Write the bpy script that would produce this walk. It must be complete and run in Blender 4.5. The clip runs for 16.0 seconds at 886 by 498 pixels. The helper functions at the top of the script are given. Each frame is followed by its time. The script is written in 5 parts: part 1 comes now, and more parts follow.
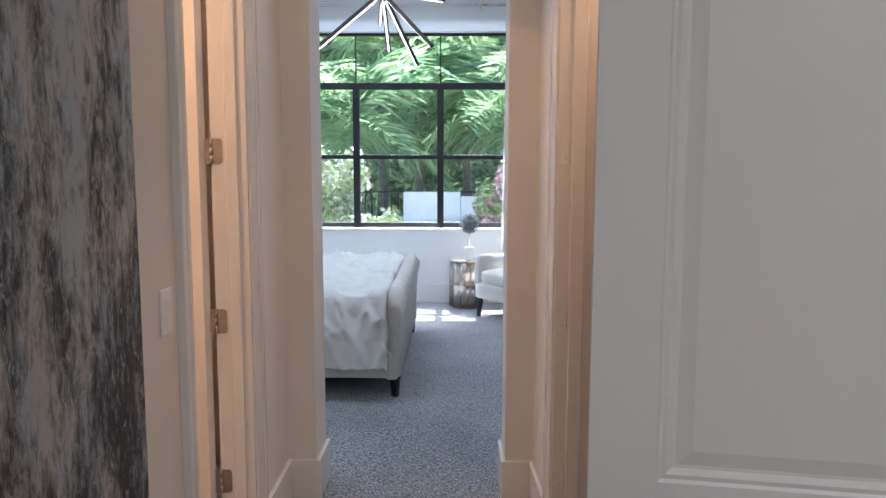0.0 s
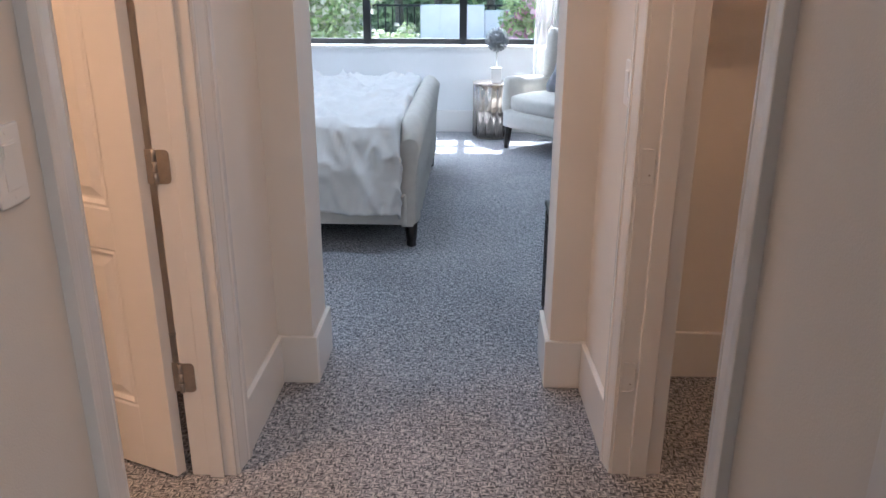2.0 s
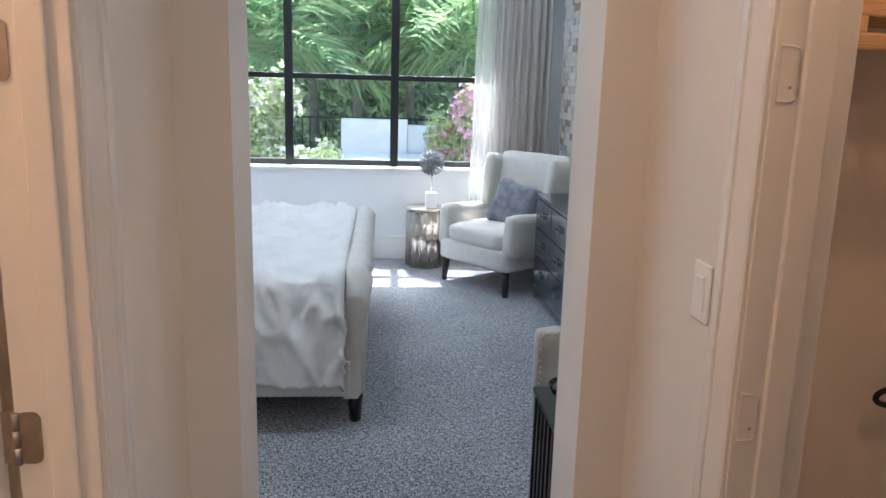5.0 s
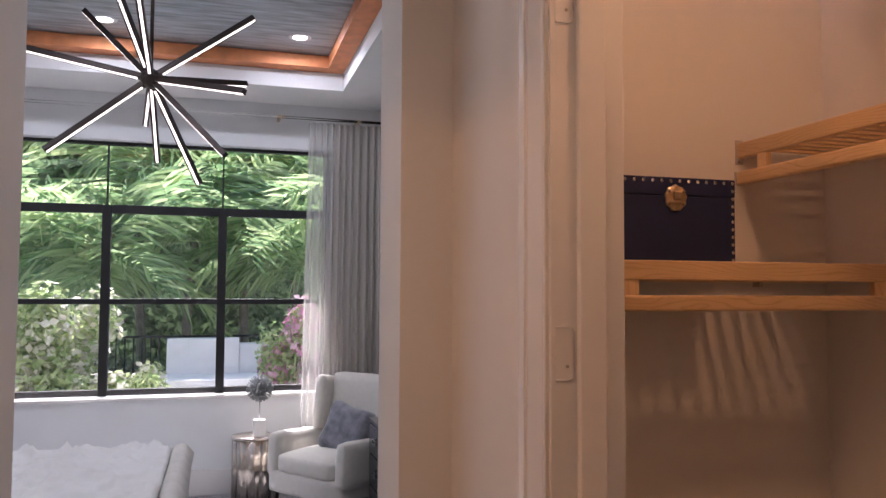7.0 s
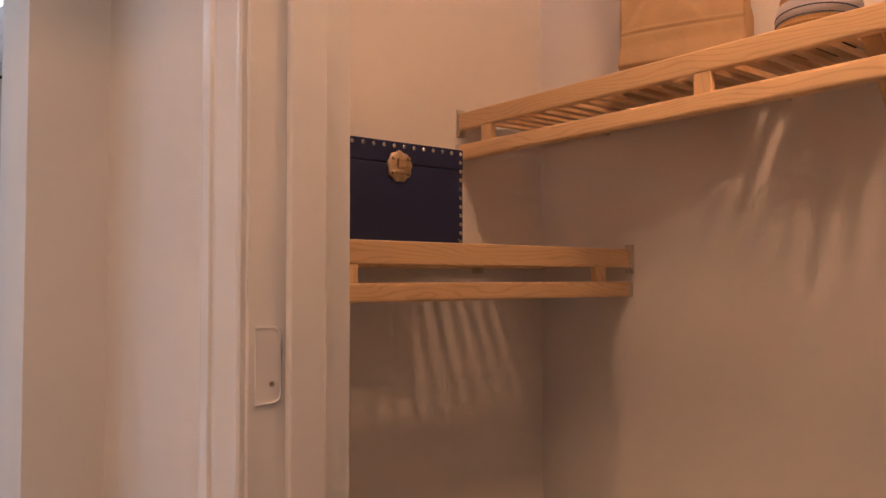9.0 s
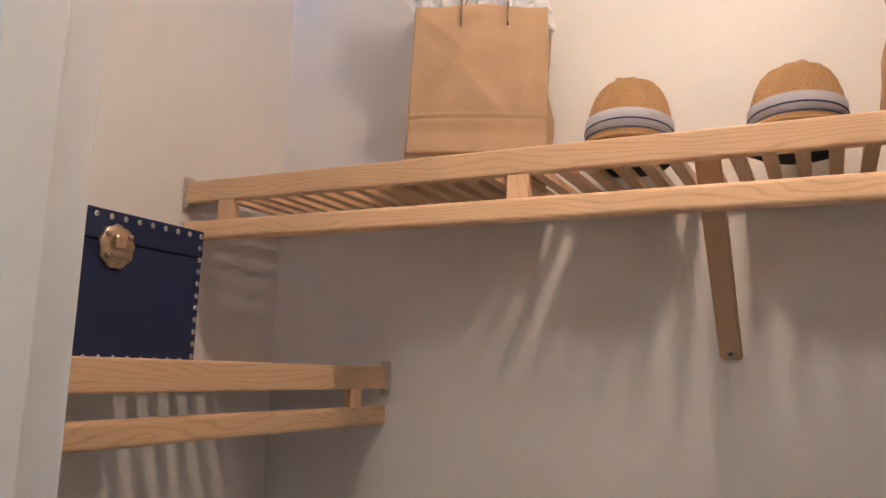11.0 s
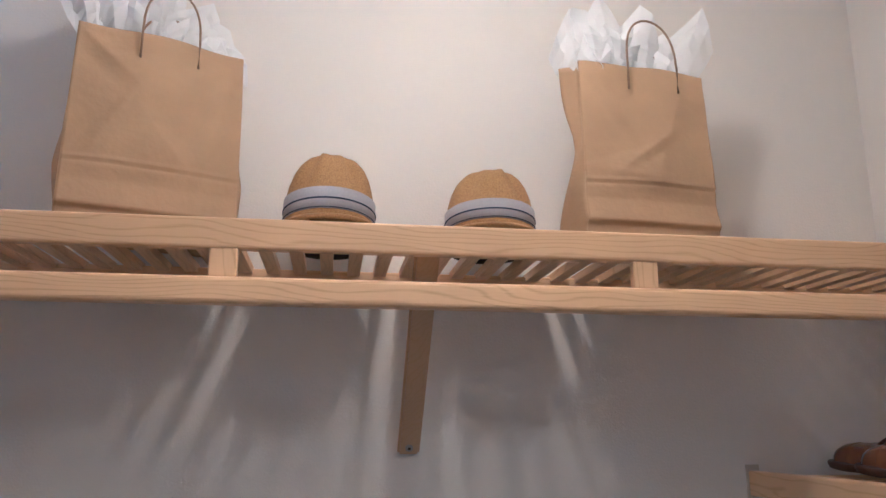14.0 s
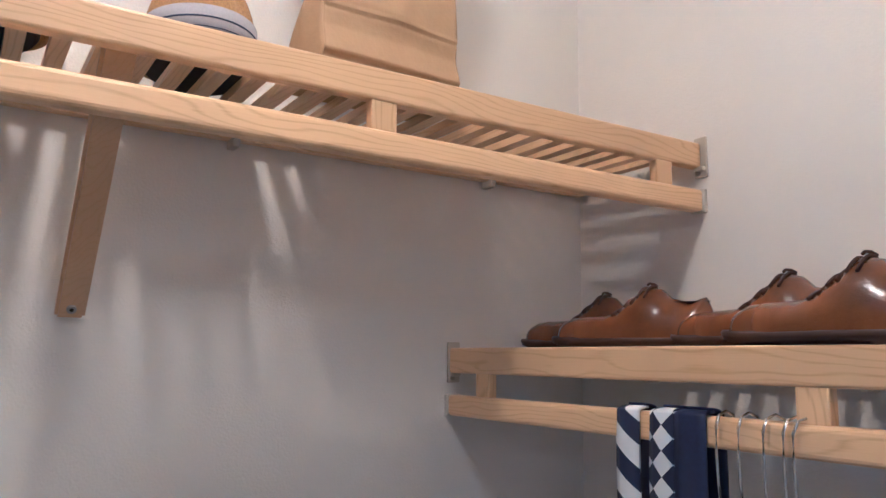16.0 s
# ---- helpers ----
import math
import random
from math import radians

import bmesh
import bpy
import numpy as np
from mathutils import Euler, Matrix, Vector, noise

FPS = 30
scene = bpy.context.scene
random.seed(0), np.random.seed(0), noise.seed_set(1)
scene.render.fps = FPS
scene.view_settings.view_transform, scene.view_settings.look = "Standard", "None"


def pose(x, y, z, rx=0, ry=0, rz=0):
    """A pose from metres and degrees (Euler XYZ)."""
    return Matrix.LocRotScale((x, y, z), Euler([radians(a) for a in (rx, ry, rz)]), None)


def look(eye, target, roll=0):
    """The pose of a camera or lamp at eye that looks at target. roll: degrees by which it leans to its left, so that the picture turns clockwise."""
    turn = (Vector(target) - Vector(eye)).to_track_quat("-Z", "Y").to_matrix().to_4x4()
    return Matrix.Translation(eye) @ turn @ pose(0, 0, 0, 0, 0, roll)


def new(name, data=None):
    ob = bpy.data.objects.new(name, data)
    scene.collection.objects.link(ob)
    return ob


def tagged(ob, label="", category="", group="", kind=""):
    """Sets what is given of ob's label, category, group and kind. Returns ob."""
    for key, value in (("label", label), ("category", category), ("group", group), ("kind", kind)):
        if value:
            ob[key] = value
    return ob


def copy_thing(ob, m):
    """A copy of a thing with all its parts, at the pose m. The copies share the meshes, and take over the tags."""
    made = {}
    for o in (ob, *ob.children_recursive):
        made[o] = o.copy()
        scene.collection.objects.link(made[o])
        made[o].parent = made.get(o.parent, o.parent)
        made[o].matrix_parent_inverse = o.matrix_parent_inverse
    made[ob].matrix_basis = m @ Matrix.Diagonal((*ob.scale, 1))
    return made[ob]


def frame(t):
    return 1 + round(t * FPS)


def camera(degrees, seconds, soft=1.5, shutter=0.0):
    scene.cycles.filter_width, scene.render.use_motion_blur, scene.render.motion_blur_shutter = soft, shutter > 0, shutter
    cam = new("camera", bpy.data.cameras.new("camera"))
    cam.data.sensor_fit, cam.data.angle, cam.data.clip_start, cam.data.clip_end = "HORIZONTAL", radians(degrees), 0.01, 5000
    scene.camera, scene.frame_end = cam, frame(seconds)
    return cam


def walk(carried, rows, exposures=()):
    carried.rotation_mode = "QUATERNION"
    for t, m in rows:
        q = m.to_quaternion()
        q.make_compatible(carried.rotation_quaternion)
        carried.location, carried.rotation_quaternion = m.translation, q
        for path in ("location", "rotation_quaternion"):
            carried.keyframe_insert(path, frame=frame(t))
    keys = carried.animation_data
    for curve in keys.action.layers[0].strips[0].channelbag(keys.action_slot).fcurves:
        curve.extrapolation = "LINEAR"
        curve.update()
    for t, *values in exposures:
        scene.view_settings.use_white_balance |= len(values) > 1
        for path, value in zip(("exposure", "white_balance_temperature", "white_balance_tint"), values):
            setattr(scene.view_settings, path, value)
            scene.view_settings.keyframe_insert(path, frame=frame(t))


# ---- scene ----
cam = camera(59.7, 16.0)
PATH = [
    (0, (0.141, 0.205, 1.506), (0.107, 2.192, 1.275), 0.1),
    (0.5, (0.081, 0.475, 1.516), (0.038, 2.46, 1.272), -0.2),
    (1, (0.082, 0.689, 1.512), (0.026, 2.666, 1.216), -0.8),
    (1.5, (0.123, 0.894, 1.472), (0.044, 2.841, 1.021), -0.7),
    (2, (0.083, 1.047, 1.381), (0.008, 2.931, 0.714), 0.1),
    (2.5, (0.015, 1.163, 1.298), (-0.048, 2.96, 0.421), 1.5),
    (3, (-0.047, 1.299, 1.221), (-0.07, 3.012, 0.189), 2.7),
    (3.5, (-0.037, 1.458, 1.235), (-0.082, 3.17, 0.202), 1.9),
    (4, (-0.007, 1.561, 1.297), (-0.04, 3.357, 0.417), 1.3),
    (4.5, (-0.064, 1.651, 1.365), (-0.012, 3.545, 0.724), 2.1),
    (5, (-0.143, 1.726, 1.504), (0.021, 3.675, 1.082), 1.6),
    (7.5, (0.001, 1.821, 1.642), (0.712, 3.684, 1.789), 0.6),
    (8, (0.028, 1.922, 1.63), (0.941, 3.696, 1.769), 1.0),
    (10.5, (0.234, 2.41, 1.673), (1.889, 3.522, 1.837), 0.2),
    (11, (0.257, 2.497, 1.707), (2.022, 3.386, 2.012), 1.9),
    (11.5, (0.306, 2.572, 1.755), (2.138, 3.243, 2.196), 2.3),
    (12, (0.307, 2.68, 1.761), (2.203, 3.078, 2.257), 2.7),
    (12.5, (0.271, 2.774, 1.768), (2.201, 2.941, 2.266), 2.4),
    (13, (0.252, 2.822, 1.776), (2.192, 2.847, 2.264), 1.6),
    (13.5, (0.276, 2.824, 1.778), (2.216, 2.711, 2.252), 0.7),
    (14, (0.326, 2.77, 1.774), (2.254, 2.498, 2.231), 0.1),
    (14.5, (0.385, 2.691, 1.754), (2.29, 2.267, 2.191), -0.3),
    (15, (0.446, 2.681, 1.737), (2.301, 2.046, 2.13), -0.2),
    (15.5, (0.484, 2.733, 1.721), (2.246, 1.848, 2.057), 0.4),
    (16, (0.513, 2.772, 1.689), (2.187, 1.714, 1.97), 0.7),
]
EXPOSURES = [(0, 1.82, 5250, 11), (1.5, 1.74, 5200, 11), (3, 2.68, 5150, 9), (3.5, 2.66, 5250, 8), (5, 1.86, 5400, 9), (7.5, 1.18, 6250, 29), (8, 1.24, 6400, 31), (10.5, 2.18, 4330, -2), (11.5, 1.90, 3740, -5), (12.5, 1.76, 3480, -5), (14, 1.86, 3480, -5), (14.5, 1.98, 3480, -5), (16, 2.42, 3490, -5)]
walk(cam, [(t, look(eye, target, roll)) for t, eye, target, roll in PATH], EXPOSURES)

# ---- light ----
world = bpy.data.worlds.new("daylight")
scene.world = world
world.use_nodes = True
wn = world.node_tree.nodes
sky = wn.new("ShaderNodeTexSky")
sky.sky_type, sky.sun_disc = "NISHITA", False
sky.sun_elevation, sky.sun_rotation = radians(62), radians(0)
world.node_tree.links.new(sky.outputs[0], wn["Background"].inputs[0])
wn["Background"].inputs[1].default_value = 0.15
sun = new("sun", bpy.data.lights.new("sun", "SUN"))
sun.data.energy, sun.data.angle, sun.data.color = 5.0, radians(0.5), (1.0, 0.95, 0.87)
sun.matrix_world = look((0, 8.4 + 5.25, 10.0), (0.0, 8.4, 0.0))


def lamp(name, x, y, z, watts, size, colour, reach=180):
    ob = new(name, bpy.data.lights.new(name, "AREA"))
    ob.data.shape, ob.data.size, ob.data.energy, ob.data.color, ob.data.spread = "DISK", size, watts, colour, radians(reach)
    ob.matrix_world = pose(x, y, z)
    return ob


LAMP_X, LAMP_Y = 0.98, 2.63
# added fill for the start room, whose real light source is unknown
lamp("start_room_lamp", 0.9, -0.6, 2.728, 8, 0.25, (1.0, 0.86, 0.72))
for lx in (-2.05, -0.8, 0.47):
    for ly in (4.9, 7.2):
        lamp("bedroom_lamp", lx, ly, 3.393, 3.2, 0.1, (0.90, 0.96, 1.0))


# ---- materials ----
def material(name, colour, rough=0.6, metal=0.0, vary=0.06, scale=6.0, bump=0.0, bump_scale=200.0, coat=0.0, sheen=0.0, stretch=(1, 1, 1)):
    m = bpy.data.materials.new(name)
    m.use_nodes = True
    n, l = m.node_tree.nodes, m.node_tree.links
    b = n["Principled BSDF"]
    b.inputs["Roughness"].default_value, b.inputs["Metallic"].default_value = rough, metal
    b.inputs["Coat Weight"].default_value = coat
    b.inputs["Sheen Weight"].default_value = sheen
    co = n.new("ShaderNodeTexCoord")
    mp = n.new("ShaderNodeMapping")
    mp.inputs["Scale"].default_value = stretch
    l.new(co.outputs["Object"], mp.inputs["Vector"])
    big = n.new("ShaderNodeTexNoise")
    big.inputs["Scale"].default_value, big.inputs["Detail"].default_value = scale, 6
    l.new(mp.outputs[0], big.inputs["Vector"])
    ramp = n.new("ShaderNodeValToRGB")
    ramp.color_ramp.elements[0].position, ramp.color_ramp.elements[1].position = 0.3, 0.7
    ramp.color_ramp.elements[0].color = (*[c * (1 - vary) for c in colour], 1)
    ramp.color_ramp.elements[1].color = (*[min(1, c * (1 + vary)) for c in colour], 1)
    l.new(big.outputs[0], ramp.inputs[0])
    l.new(ramp.outputs[0], b.inputs["Base Color"])
    if bump:
        fine = n.new("ShaderNodeTexNoise")
        fine.inputs["Scale"].default_value, fine.inputs["Detail"].default_value = bump_scale, 4
        l.new(mp.outputs[0], fine.inputs["Vector"])
        bp = n.new("ShaderNodeBump")
        bp.inputs["Strength"].default_value, bp.inputs["Distance"].default_value = bump, 0.002
        l.new(fine.outputs[0], bp.inputs["Height"])
        l.new(bp.outputs[0], b.inputs["Normal"])
    return m


def emitter(name, colour, strength):
    m = bpy.data.materials.new(name)
    m.use_nodes = True
    b = m.node_tree.nodes["Principled BSDF"]
    b.inputs["Emission Color"].default_value, b.inputs["Emission Strength"].default_value = (*colour, 1), strength
    return m


WALL = material("warm_grey_wall_paint", (0.76, 0.722, 0.668), 0.75, vary=0.03, scale=2.5, bump=0.25, bump_scale=260)
WHITE_WALL = material("white_wall_paint", (0.78, 0.79, 0.79), 0.7, vary=0.02, scale=2.5, bump=0.2, bump_scale=260)
CEILING = material("white_ceiling_paint", (0.8, 0.8, 0.79), 0.8, vary=0.02, bump=0.2, bump_scale=180)
TRIM = material("white_trim_paint", (0.80, 0.78, 0.75), 0.20, vary=0.02, scale=4, bump=0.04, bump_scale=60)
DOOR = material("white_door_paint", (0.80, 0.78, 0.75), 0.42, vary=0.02, scale=3, bump=0.1, bump_scale=120)
NICKEL = material("brushed_nickel", (0.46, 0.42, 0.38), 0.34, metal=1.0, vary=0.1, scale=40)
PLASTIC = material("white_plastic", (0.88, 0.87, 0.85), 0.3, vary=0.01)
BLACK = material("black_window_metal", (0.012, 0.012, 0.013), 0.45, vary=0.1, scale=30)


def carpet_material():
    m = bpy.data.materials.new("grey_flecked_carpet")
    m.use_nodes = True
    n, l = m.node_tree.nodes, m.node_tree.links
    b = n["Principled BSDF"]
    b.inputs["Roughness"].default_value = 0.95
    b.inputs["Sheen Weight"].default_value = 0.15
    co = n.new("ShaderNodeTexCoord")

    def field(sx, sy, detail=2.0):
        mp = n.new("ShaderNodeMapping")
        mp.inputs["Scale"].default_value = (sx, sy, 1)
        l.new(co.outputs["Object"], mp.inputs["Vector"])
        t = n.new("ShaderNodeTexNoise")
        t.inputs["Scale"].default_value, t.inputs["Detail"].default_value = 1.0, detail
        l.new(mp.outputs[0], t.inputs["Vector"])
        return t.outputs[0]

    along, across, pick, broad = field(50, 165), field(165, 50), field(58, 58, 0), field(1.3, 1.3, 3)
    step = n.new("ShaderNodeMath")
    step.operation = "GREATER_THAN"
    step.inputs[1].default_value = 0.5
    l.new(pick, step.inputs[0])
    mix = n.new("ShaderNodeMix")
    l.new(step.outputs[0], mix.inputs["Factor"])
    l.new(along, mix.inputs["A"])
    l.new(across, mix.inputs["B"])
    shift = n.new("ShaderNodeMath")
    shift.operation = "MULTIPLY_ADD"
    shift.inputs[1].default_value, shift.inputs[2].default_value = 0.14, -0.07
    l.new(broad, shift.inputs[0])
    total = n.new("ShaderNodeMath")
    l.new(mix.outputs["Result"], total.inputs[0])
    l.new(shift.outputs[0], total.inputs[1])
    ramp = n.new("ShaderNodeValToRGB")
    e = ramp.color_ramp.elements
    e[0].position, e[0].color = 0.38, (0.045, 0.048, 0.058, 1)
    e[1].position, e[1].color = 0.66, (0.56, 0.55, 0.55, 1)
    mid = e.new(0.51)
    mid.color = (0.262, 0.268, 0.289, 1)
    l.new(total.outputs[0], ramp.inputs[0])
    l.new(ramp.outputs[0], b.inputs["Base Color"])
    bp = n.new("ShaderNodeBump")
    bp.inputs["Strength"].default_value, bp.inputs["Distance"].default_value = 0.7, 0.004
    l.new(mix.outputs["Result"], bp.inputs["Height"])
    l.new(bp.outputs[0], b.inputs["Normal"])
    return m


def wood_material(name, light, dark, axis, rough=0.42):
    """Straight-grained timber whose fibres run along the axis 0, 1 or 2."""
    m = bpy.data.materials.new(name)
    m.use_nodes = True
    n, l = m.node_tree.nodes, m.node_tree.links
    b = n["Principled BSDF"]
    b.inputs["Roughness"].default_value = rough
    b.inputs["Coat Weight"].default_value, b.inputs["Coat Roughness"].default_value = 0.15, 0.3
    co = n.new("ShaderNodeTexCoord")
    info = n.new("ShaderNodeObjectInfo")
    jump = n.new("ShaderNodeVectorMath")
    jump.operation = "MULTIPLY_ADD"
    jump.inputs[1].default_value = (7.0, 3.0, 5.0)
    l.new(info.outputs["Random"], jump.inputs[0])
    l.new(co.outputs["Object"], jump.inputs[2])
    mp = n.new("ShaderNodeMapping")
    mp.inputs["Scale"].default_value = [2.6 if i == axis else 13 for i in range(3)]
    l.new(jump.outputs[0], mp.inputs["Vector"])
    sway = n.new("ShaderNodeTexNoise")
    sway.inputs["Scale"].default_value, sway.inputs["Detail"].default_value = 1.0, 2.5
    l.new(mp.outputs[0], sway.inputs["Vector"])
    slope = n.new("ShaderNodeVectorMath")
    slope.operation = "DOT_PRODUCT"
    slope.inputs[1].default_value = [(4.0, 52.0, 105.0), (105.0, 4.0, 52.0), (52.0, 105.0, 4.0)][axis]
    l.new(jump.outputs[0], slope.inputs[0])
    saw = n.new("ShaderNodeMath")
    saw.operation = "MULTIPLY_ADD"
    saw.inputs[1].default_value = 12.0
    l.new(sway.outputs[0], saw.inputs[0])
    l.new(slope.outputs["Value"], saw.inputs[2])
    frac = n.new("ShaderNodeMath")
    frac.operation = "PINGPONG"
    frac.inputs[1].default_value = 0.5
    l.new(saw.outputs[0], frac.inputs[0])
    mp2 = n.new("ShaderNodeMapping")
    mp2.inputs["Scale"].default_value = [14 if i == axis else 500 for i in range(3)]
    l.new(jump.outputs[0], mp2.inputs["Vector"])
    fibre = n.new("ShaderNodeTexNoise")
    fibre.inputs["Scale"].default_value = 1.0
    l.new(mp2.outputs[0], fibre.inputs["Vector"])
    add = n.new("ShaderNodeMath")
    add.operation = "MULTIPLY_ADD"
    add.inputs[1].default_value = 0.35
    l.new(fibre.outputs[0], add.inputs[0])
    l.new(frac.outputs[0], add.inputs[2])
    ramp = n.new("ShaderNodeValToRGB")
    e = ramp.color_ramp.elements
    e[0].position, e[0].color = 0.12, (*dark, 1)
    e[1].position, e[1].color = 0.36, (*light, 1)
    l.new(add.outputs[0], ramp.inputs[0])
    hue = n.new("ShaderNodeHueSaturation")
    val = n.new("ShaderNodeMath")
    val.operation = "MULTIPLY_ADD"
    val.inputs[1].default_value, val.inputs[2].default_value = 0.25, 0.88
    l.new(info.outputs["Random"], val.inputs[0])
    l.new(val.outputs[0], hue.inputs["Value"])
    l.new(ramp.outputs[0], hue.inputs["Color"])
    l.new(hue.outputs[0], b.inputs["Base Color"])
    bp = n.new("ShaderNodeBump")
    bp.inputs["Strength"].default_value, bp.inputs["Distance"].default_value = 0.15, 0.001
    l.new(fibre.outputs[0], bp.inputs["Height"])
    l.new(bp.outputs[0], b.inputs["Normal"])
    return m


def painting_material():
    """Thick vertical palette-knife strokes in greys, browns and slate blue."""
    m = bpy.data.materials.new("textured_grey_oil_paint")
    m.use_nodes = True
    n, l = m.node_tree.nodes, m.node_tree.links
    b = n["Principled BSDF"]
    b.inputs["Roughness"].default_value = 0.42
    co = n.new("ShaderNodeTexCoord")

    def field(sy, sz, detail, rough=0.6, distort=0.0):
        mp = n.new("ShaderNodeMapping")
        mp.inputs["Scale"].default_value = (1, sy, sz)
        l.new(co.outputs["Object"], mp.inputs["Vector"])
        t = n.new("ShaderNodeTexNoise")
        t.inputs["Scale"].default_value, t.inputs["Detail"].default_value = 1.0, detail
        t.inputs["Roughness"].default_value, t.inputs["Distortion"].default_value = rough, distort
        l.new(mp.outputs[0], t.inputs["Vector"])
        return t.outputs[0]

    big, tint, streak = field(7, 2.4, 7, 0.66, 0.15), field(9, 3.0, 3), field(44, 17, 9, 0.76, 0.5)
    mix = n.new("ShaderNodeMath")
    mix.operation = "MULTIPLY_ADD"
    mix.inputs[1].default_value = 0.55
    l.new(streak, mix.inputs[0])
    half = n.new("ShaderNodeMath")
    half.operation = "MULTIPLY"
    half.inputs[1].default_value = 0.66
    l.new(big, half.inputs[0])
    l.new(half.outputs[0], mix.inputs[2])
    ramp = n.new("ShaderNodeValToRGB")
    e = ramp.color_ramp.elements
    e[0].position, e[0].color = 0.43, (0.035, 0.032, 0.03, 1)
    e[1].position, e[1].color = 0.585, (0.72, 0.70, 0.67, 1)
    for p, c in ((0.465, (0.10, 0.092, 0.087, 1)), (0.495, (0.25, 0.24, 0.23, 1)), (0.54, (0.46, 0.445, 0.42, 1))):
        e.new(p).color = c
    sep = n.new("ShaderNodeSeparateXYZ")
    l.new(co.outputs["Object"], sep.inputs[0])
    fade = n.new("ShaderNodeMath")
    fade.operation = "MULTIPLY_ADD"
    fade.inputs[1].default_value = 0.085
    l.new(sep.outputs["Z"], fade.inputs[0])
    l.new(mix.outputs[0], fade.inputs[2])
    low = n.new("ShaderNodeMath")
    low.operation = "SUBTRACT"
    low.inputs[1].default_value = 0.162
    l.new(fade.outputs[0], low.inputs[0])
    l.new(low.outputs[0], ramp.inputs[0])
    hue = n.new("ShaderNodeValToRGB")
    h = hue.color_ramp.elements
    h[0].position, h[0].color = 0.42, (0.84, 0.92, 1.0, 1)
    h[1].position, h[1].color = 0.58, (1.0, 0.95, 0.90, 1)
    l.new(tint, hue.inputs[0])
    mul = n.new("ShaderNodeMix")
    mul.data_type, mul.blend_type = "RGBA", "MULTIPLY"
    mul.inputs["Factor"].default_value = 1.0
    l.new(ramp.outputs[0], mul.inputs["A"])
    l.new(hue.outputs[0], mul.inputs["B"])
    knife = field(46, 19, 11, 0.78, 0.9)
    fleck = n.new("ShaderNodeValToRGB")
    fleck.color_ramp.elements[0].position, fleck.color_ramp.elements[1].position = 0.56, 0.62
    l.new(knife, fleck.inputs[0])
    scrape = n.new("ShaderNodeMix")
    scrape.data_type = "RGBA"
    scrape.inputs["B"].default_value = (0.66, 0.64, 0.61, 1)
    l.new(fleck.outputs[0], scrape.inputs["Factor"])
    l.new(mul.outputs["Result"], scrape.inputs["A"])
    l.new(scrape.outputs["Result"], b.inputs["Base Color"])
    add = n.new("ShaderNodeMath")
    add.operation = "MULTIPLY_ADD"
    add.inputs[1].default_value = 0.8
    l.new(knife, add.inputs[0])
    l.new(streak, add.inputs[2])
    bp = n.new("ShaderNodeBump")
    bp.inputs["Strength"].default_value, bp.inputs["Distance"].default_value = 1.0, 0.016
    l.new(add.outputs[0], bp.inputs["Height"])
    l.new(bp.outputs[0], b.inputs["Normal"])
    return m


def striped_material(name, a, c, freq, turn, second=0.0, rough=0.6):
    """Two-colour woven stripes, or checks when second is set."""
    m = bpy.data.materials.new(name)
    m.use_nodes = True
    n, l = m.node_tree.nodes, m.node_tree.links
    b = n["Principled BSDF"]
    b.inputs["Roughness"].default_value = rough
    co = n.new("ShaderNodeTexCoord")
    mp = n.new("ShaderNodeMapping")
    mp.inputs["Rotation"].default_value = (0, radians(turn), 0)
    l.new(co.outputs["Object"], mp.inputs["Vector"])
    if second:
        t = n.new("ShaderNodeTexChecker")
        t.inputs["Scale"].default_value = freq
        t.inputs["Color1"].default_value, t.inputs["Color2"].default_value = (*a, 1), (*c, 1)
        mp.inputs["Scale"].default_value = (1, 0.0, 1)
        mp.inputs["Location"].default_value = (0, 0.001, 0)
        l.new(mp.outputs[0], t.inputs["Vector"])
        l.new(t.outputs["Color"], b.inputs["Base Color"])
    else:
        t = n.new("ShaderNodeTexWave")
        t.inputs["Scale"].default_value = freq
        t.bands_direction = "Z"
        l.new(mp.outputs[0], t.inputs["Vector"])
        ramp = n.new("ShaderNodeValToRGB")
        ramp.color_ramp.interpolation = "CONSTANT"
        ramp.color_ramp.elements[0].color = (*a, 1)
        ramp.color_ramp.elements[1].position, ramp.color_ramp.elements[1].color = 0.5, (*c, 1)
        l.new(t.outputs[1], ramp.inputs[0])
        l.new(ramp.outputs[0], b.inputs["Base Color"])
    return m


def glass_material(name, colour=(1, 1, 1), rough=0.0):
    m = bpy.data.materials.new(name)
    m.use_nodes = True
    b = m.node_tree.nodes["Principled BSDF"]
    b.inputs["Base Color"].default_value = (*colour, 1)
    b.inputs["Transmission Weight"].default_value, b.inputs["Roughness"].default_value, b.inputs["IOR"].default_value = 1.0, rough, 1.45
    return m


def leaf_material(name, a, c, gloss=0.22):
    m = bpy.data.materials.new(name)
    m.use_nodes = True
    n, l = m.node_tree.nodes, m.node_tree.links
    b = n["Principled BSDF"]
    b.inputs["Roughness"].default_value = gloss
    geo = n.new("ShaderNodeNewGeometry")
    ramp = n.new("ShaderNodeValToRGB")
    ramp.color_ramp.elements[0].color, ramp.color_ramp.elements[1].color = (*a, 1), (*c, 1)
    l.new(geo.outputs["Random Per Island"], ramp.inputs[0])
    l.new(ramp.outputs[0], b.inputs["Base Color"])
    tr = n.new("ShaderNodeBsdfTranslucent")
    l.new(ramp.outputs[0], tr.inputs["Color"])
    mix = n.new("ShaderNodeMixShader")
    mix.inputs[0].default_value = 0.7
    l.new(b.outputs[0], mix.inputs[1])
    l.new(tr.outputs[0], mix.inputs[2])
    l.new(mix.outputs[0], n["Material Output"].inputs[0])
    return m


